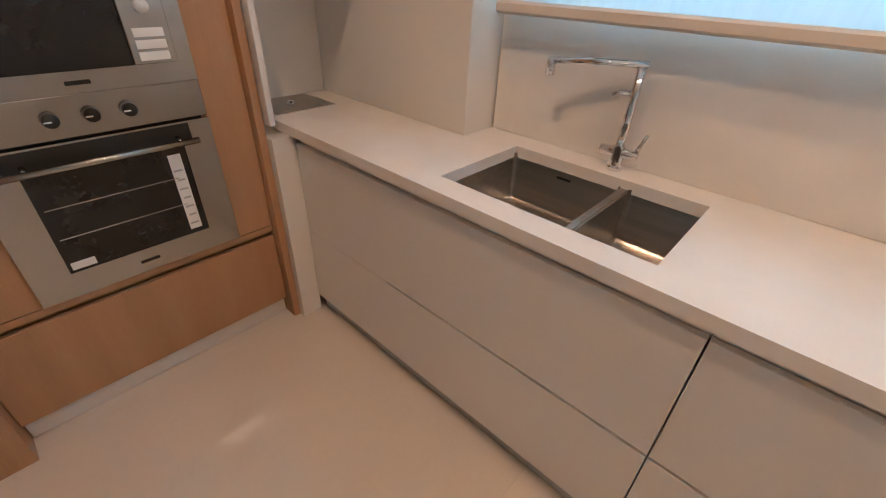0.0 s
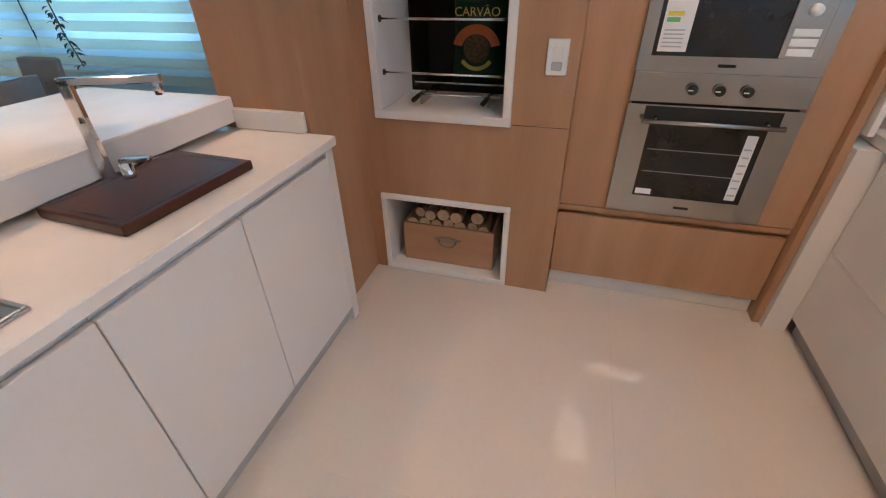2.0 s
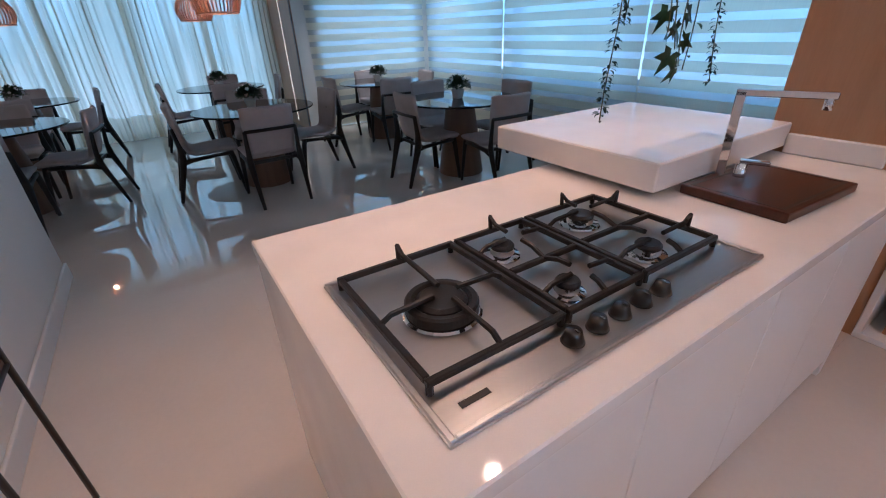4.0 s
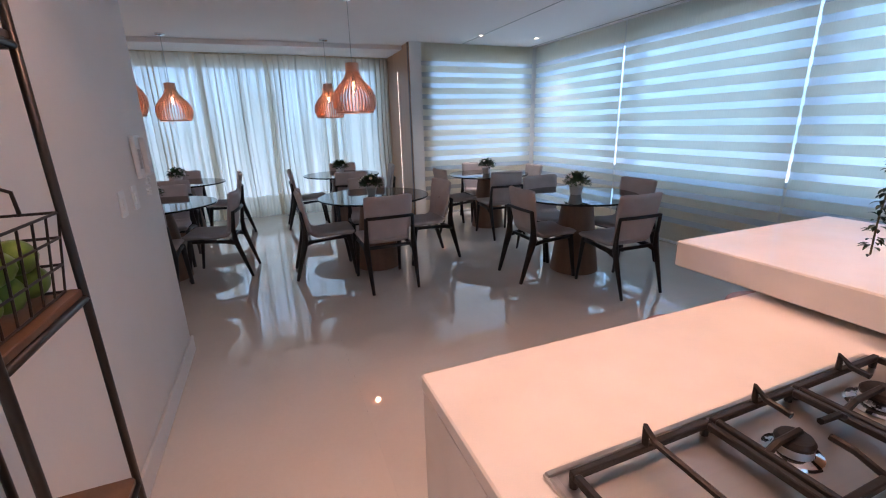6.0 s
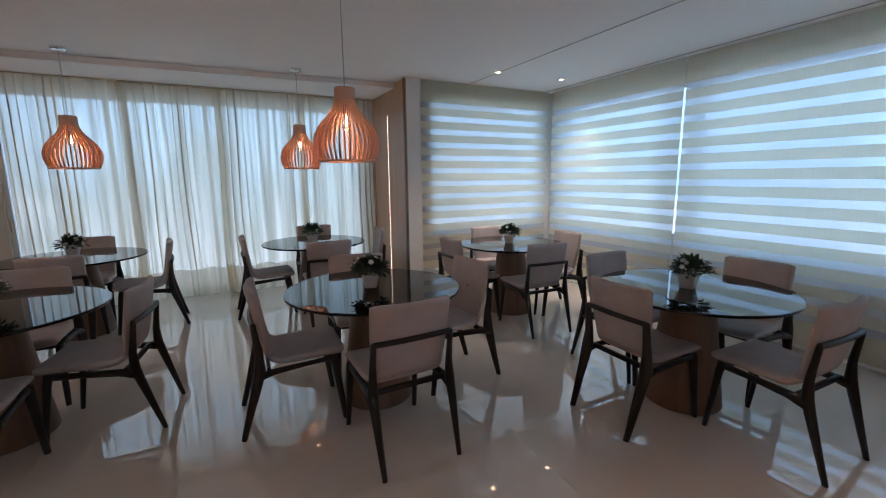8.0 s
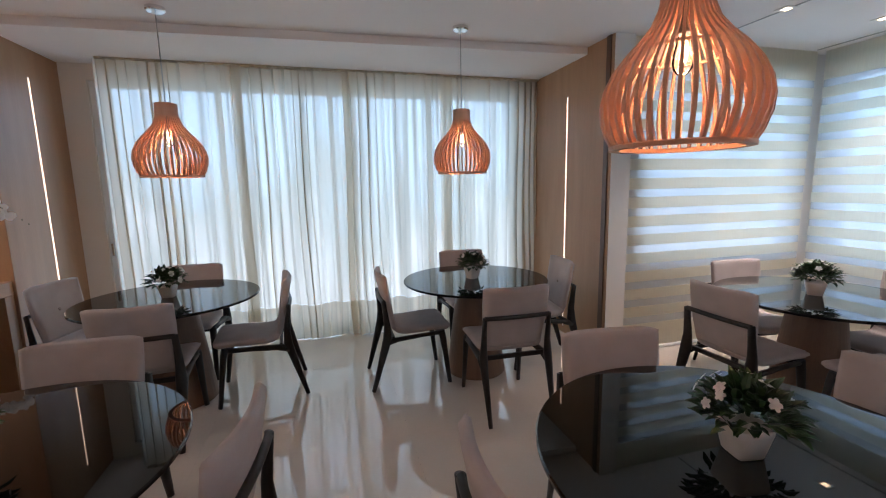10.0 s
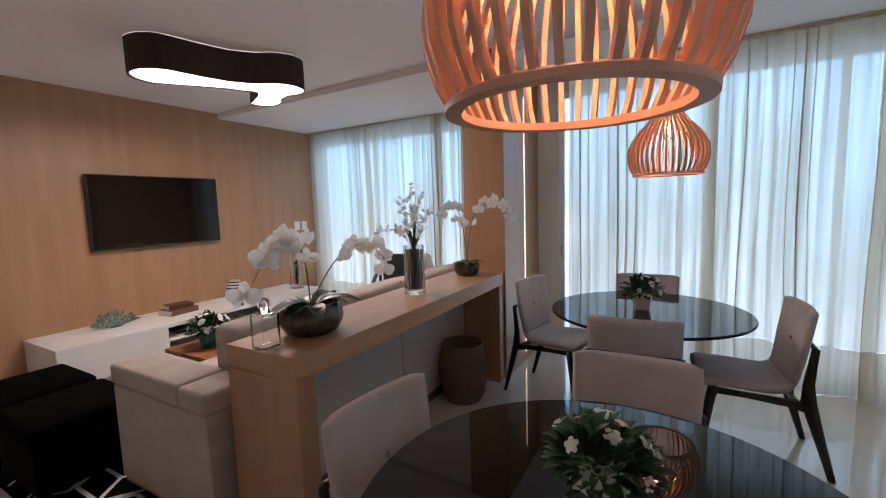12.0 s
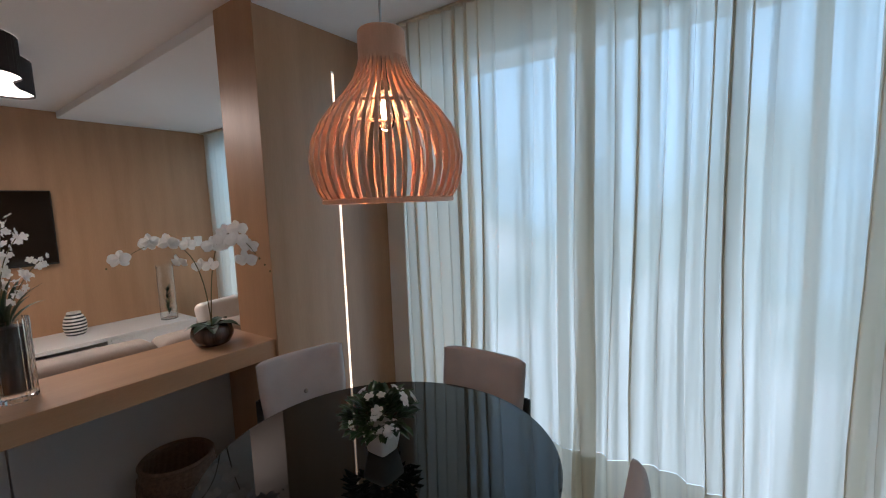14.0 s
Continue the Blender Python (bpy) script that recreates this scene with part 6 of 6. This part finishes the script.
def armchair():
    t = thing("armchair", pose(5.55, -8.75, 0, 0, 0, 30), "dark grey armchair with curved black wooden arms", "armchair")
    dark = surface("charcoal cloth", (0.018, 0.018, 0.02), (0.04, 0.04, 0.042), 0.85, fine=700, bump=0.3)
    part("seat", soft_box(-0.28, -0.28, 0.30, 0.28, 0.28, 0.43, 0.02, 0.04), dark, t, smooth=True)
    part("backrest", soft_box(-0.28, -0.36, 0.43, 0.28, -0.25, 0.86, 0.0, 0.045), dark, t, smooth=True)
    for s in (-1, 1):
        part("arm", tube(arc((s * 0.32, -0.32, 0.62), (s * 0.34, 0.0, 0.68), (s * 0.32, 0.32, 0.56), 10), 0.022, 10), EBONY, t, smooth=True)
        part("leg", bar((s * 0.31, 0.30, 0), (s * 0.32, 0.30, 0.58), 0.035, 0.035), EBONY, t)
        part("leg", bar((s * 0.31, -0.36, 0), (s * 0.32, -0.31, 0.63), 0.035, 0.035), EBONY, t)


armchair()


def cloud_lamp():
    """A flush ceiling lamp whose outline swells and narrows like a cloud."""
    t = thing("ceiling_lamp", pose(5.61, -7.01, 0), "dark brown cloud-shaped ceiling lamp with a glowing white base", "lamp")
    n = 220
    blobs = [(0.28, 0.64, 0.25), (0.15, 0.36, 0.13), (0.06, 0.18, 0.12), (-0.10, -0.05, 0.22), (0.14, -0.16, 0.09), (0.26, -0.22, 0.09), (0.37, -0.27, 0.14)]

    def reach(a):
        d = Vector((math.cos(a), math.sin(a)))
        lo = 0.03
        while sum(math.exp(-((d.x * lo - bx) ** 2 + (d.y * lo - by) ** 2) / (br * br) * 1.1) for bx, by, br in blobs) > 0.42:
            lo += 0.004
        return d * lo
    ring = [reach(2 * math.pi * k / n) for k in range(n)]
    z0, z1 = 2.435, CEIL
    bm = bmesh.new()
    loops = [[bm.verts.new((p.x * s, p.y * s, z)) for p in ring] for s, z in ((1, z1), (1, z0), (0.982, z0), (0.982, z0 + 0.03))]
    for a, b in zip(loops, loops[1:]):
        for k in range(n):
            bm.faces.new((a[k], b[k], b[(k + 1) % n], a[(k + 1) % n]))
    bmesh.ops.recalc_face_normals(bm, faces=bm.faces[:])
    part("shade", bm, surface("dark brown fabric", (0.016, 0.010, 0.009), (0.034, 0.022, 0.019), 0.7, fine=600), t, smooth=False)
    bm = bmesh.new()
    c = bm.verts.new((0, 0, z0 + 0.012))
    vs = [bm.verts.new((p.x * 0.98, p.y * 0.98, z0 + 0.012)) for p in ring]
    for k in range(n):
        bm.faces.new((c, vs[(k + 1) % n], vs[k]))
    part("diffuser", bm, DIFFUSER, t, "glowing white diffuser")


cloud_lamp()
lamp("living_light", "AREA", pose(5.68, -6.88, 2.425), 19, (1.0, 0.85, 0.72), 0.6, 1.0)


# ---------- entrance wall, shelf rack and hanging plants ----------
ic = thing("intercom", pose(WHITE_X, -3.34, 1.33) @ Matrix.Diagonal((1.0, 1.2, 1.0, 1)), "white wall intercom handset with a coiled cord", "intercom")
part("base", box(-0.025, -0.05, -0.11, 0.0, 0.05, 0.11, 0.008, seg=2), WHITEPL, ic)
part("handset", box(-0.055, -0.045, -0.10, -0.026, -0.002, 0.10, 0.012, seg=2), WHITEPL, ic)
part("key_panel", box(-0.028, 0.008, -0.06, -0.0255, 0.04, 0.04, 0.001), GREYPAINT, ic)
part("cord", tube([(-0.03 + 0.010 * math.cos(k * 1.3), -0.02 + 0.010 * math.sin(k * 1.3) + 0.03 * math.sin(k / 40 * 3.14), -0.10 - 0.10 * math.sin(k / 40 * 3.14)) for k in range(41)], 0.003, 6), WHITEPL, ic, smooth=True)
for yy in (-2.95, -3.16):
    s3 = thing("wall_switch", pose(WHITE_X, yy, 1.14), "white rectangular wall switch on the white wall", "switch", "entrance switches")
    part("plate", box(-0.009, -0.04, -0.06, 0.0, 0.04, 0.06, 0.003), WHITEPL, s3)
    part("rocker", box(-0.013, -0.018, -0.03, -0.0085, 0.018, 0.03, 0.001), WHITEPL, s3)


def fruit_basket():
    rnd = random.Random(12)
    t = thing("wire_basket", pose(2.135, -1.52, 1.1365), "black wire basket standing on the rack shelf", "basket")
    w, d = 0.105, 0.155
    for z, f in ((0.004, 0.90), (0.06, 0.95), (0.115, 1.0), (0.165, 1.05)):
        pts = [(-w * f, -d * f, z), (w * f, -d * f, z), (w * f, d * f, z), (-w * f, d * f, z), (-w * f, -d * f, z)]
        part("wire", tube(pts, 0.003, 6), BLACK, t)
    for k in range(7):
        y = -d + 2 * d * k / 6
        for s in (-1, 1):
            part("wire", tube([(s * w * 0.90, y * 0.90, 0.004), (s * w * 1.05, y * 1.05, 0.165)], 0.0025, 6), BLACK, t)
    for s in (-1, 1):
        part("handle", tube([(-0.05, s * d * 1.05, 0.165), (-0.045, s * d * 1.08, 0.21), (0, s * d * 1.1, 0.23), (0.045, s * d * 1.08, 0.21), (0.05, s * d * 1.05, 0.165)], 0.004, 8), BLACK, t, smooth=True)
    green = surface("green fruit skin", (0.05, 0.13, 0.015), (0.16, 0.27, 0.05), 0.38, scale=(25, 25, 25), bump=0.2, vary=0.3)
    mesh = finish("fruit", lathe([(0, -0.036), (0.014, -0.033), (0.028, -0.020), (0.034, 0.0), (0.030, 0.018), (0.018, 0.030), (0.006, 0.033), (0, 0.031)], 18), green, True)
    for k in range(16):
        layer = k // 8
        f = thing("fruit", pose(2.135 + (-0.05 if k % 2 else 0.045) + rnd.uniform(-.01, .01), -1.52 - 0.105 + 0.07 * ((k % 8) // 2) + 0.02 * layer, 1.1425 + 0.036 + 0.055 * layer, rnd.uniform(-60, 60), rnd.uniform(-60, 60), 0),
                  "round green fruit lying in the wire basket", "fruit", "fruit in the basket")
        share("skin", mesh, f)


fruit_basket()


def vine(x, y, z0, z1, leaf, count, seed, material, label, wobble=0.03):
    rnd = random.Random(seed)
    t = thing("hanging_vine", pose(x, y, 0), label, "plant", "vines over the bar")
    pts = [Vector((wobble * math.sin(k * 0.9 + seed), wobble * math.cos(k * 0.7 + seed), z1 + (z0 - z1) * k / 14)) for k in range(15)]
    part("stem", tube(pts, 0.0022, 5), STALK, t, smooth=True)
    lv = bmesh.new()
    for k in range(count):
        f = rnd.random() * 14
        i = min(13, int(f))
        p = pts[i].lerp(pts[i + 1], f - i)
        a = rnd.random() * 6.28
        d = Vector((math.cos(a), math.sin(a), rnd.uniform(-1.0, 0.1))).normalized()
        c = p + d * leaf * 0.35
        leaf_quad(lv, c, c + d * leaf, leaf * 0.5, 0.2)
    part("leaves", lv, material, t)


def lobed_leaf(bm, c, d, size, rnd):
    """One ivy blade with five pointed lobes, slightly cupped."""
    c, d = Vector(c), Vector(d).normalized()
    n = Vector((rnd.uniform(-.5, .5), 1 + rnd.uniform(-.4, .4), rnd.uniform(-.3, .3)))
    n = (n - d * n.dot(d)).normalized()
    s = d.cross(n)
    rim = []
    for deg, r in ((-150, 0.28), (-118, 0.52), (-92, 0.34), (-58, 0.72), (-30, 0.40), (0, 1.0), (30, 0.40), (58, 0.72), (92, 0.34), (118, 0.52), (150, 0.28)):
        a = radians(deg)
        rim.append(bm.verts.new(c + size * r * (d * math.cos(a) + s * math.sin(a)) - n * size * 0.14 * r * r))
    mid = bm.verts.new(c)
    for p, q in zip(rim, rim[1:]):
        bm.faces.new((mid, p, q))


def ivy(x, y, z0, z1, count, size, seed):
    rnd = random.Random(seed)
    t = thing("hanging_ivy", pose(x, y, 0), "trailing ivy with large lobed green leaves over the bar", "plant", "vines over the bar")
    lv = bmesh.new()
    for k in range(3):
        pts = [Vector((0.05 * (k - 1) * (i / 10) + 0.02 * math.sin(i + k), 0.02 * math.cos(i * 0.8 + k), z1 + (z0 + 0.05 * k - z1) * i / 14)) for i in range(15)]
        part("stem", tube(pts, 0.0024, 5), STALK, t, smooth=True)
        for j in range(count):
            p = pts[min(14, int(15 * (j + rnd.random()) / count))]
            a = rnd.random() * 6.28
            d = Vector((math.cos(a), 0.5 * math.sin(a), rnd.uniform(-1.2, -0.1)))
            lobed_leaf(lv, p + d.normalized() * 0.02, d, size * rnd.uniform(0.7, 1.15), rnd)
    part("leaves", lv, LEAF, t)


PLANTER_Z = 2.25
pb = thing("plant_rail", pose(-0.18, -1.12, 0), "thin black rail hung from the ceiling for trailing plants", "rail")
part("rod", tube([(-0.62, 0, PLANTER_Z + 0.15), (0.62, 0, PLANTER_Z + 0.15)], 0.009, 10), BLACK, pb, smooth=True)
for x in (-0.6, 0.6):
    part("hanger", tube([(x, 0, PLANTER_Z + 0.15), (x, 0, CEIL)], 0.004, 6), BLACK, pb)
ivy(0.02, -1.10, 1.27, PLANTER_Z + 0.15, 17, 0.075, 3)
vine(-0.07, -1.10, 1.25, PLANTER_Z + 0.15, 0.030, 14, 5, LEAF, "thin ivy shoot with a few small leaves", 0.012)
vine(0.30, -1.11, 1.13, PLANTER_Z + 0.15, 0.020, 330, 7, LEAF_D, "thin trailing vine with tiny grey-green leaves", 0.018)
vine(-0.30, -1.13, 1.19, PLANTER_Z + 0.15, 0.020, 260, 9, LEAF_D, "thin trailing vine with tiny grey-green leaves", 0.018)
vine(0.24, -1.14, 1.40, PLANTER_Z + 0.15, 0.020, 260, 11, LEAF_D, "thin trailing vine with tiny grey-green leaves", 0.018)

tiles()
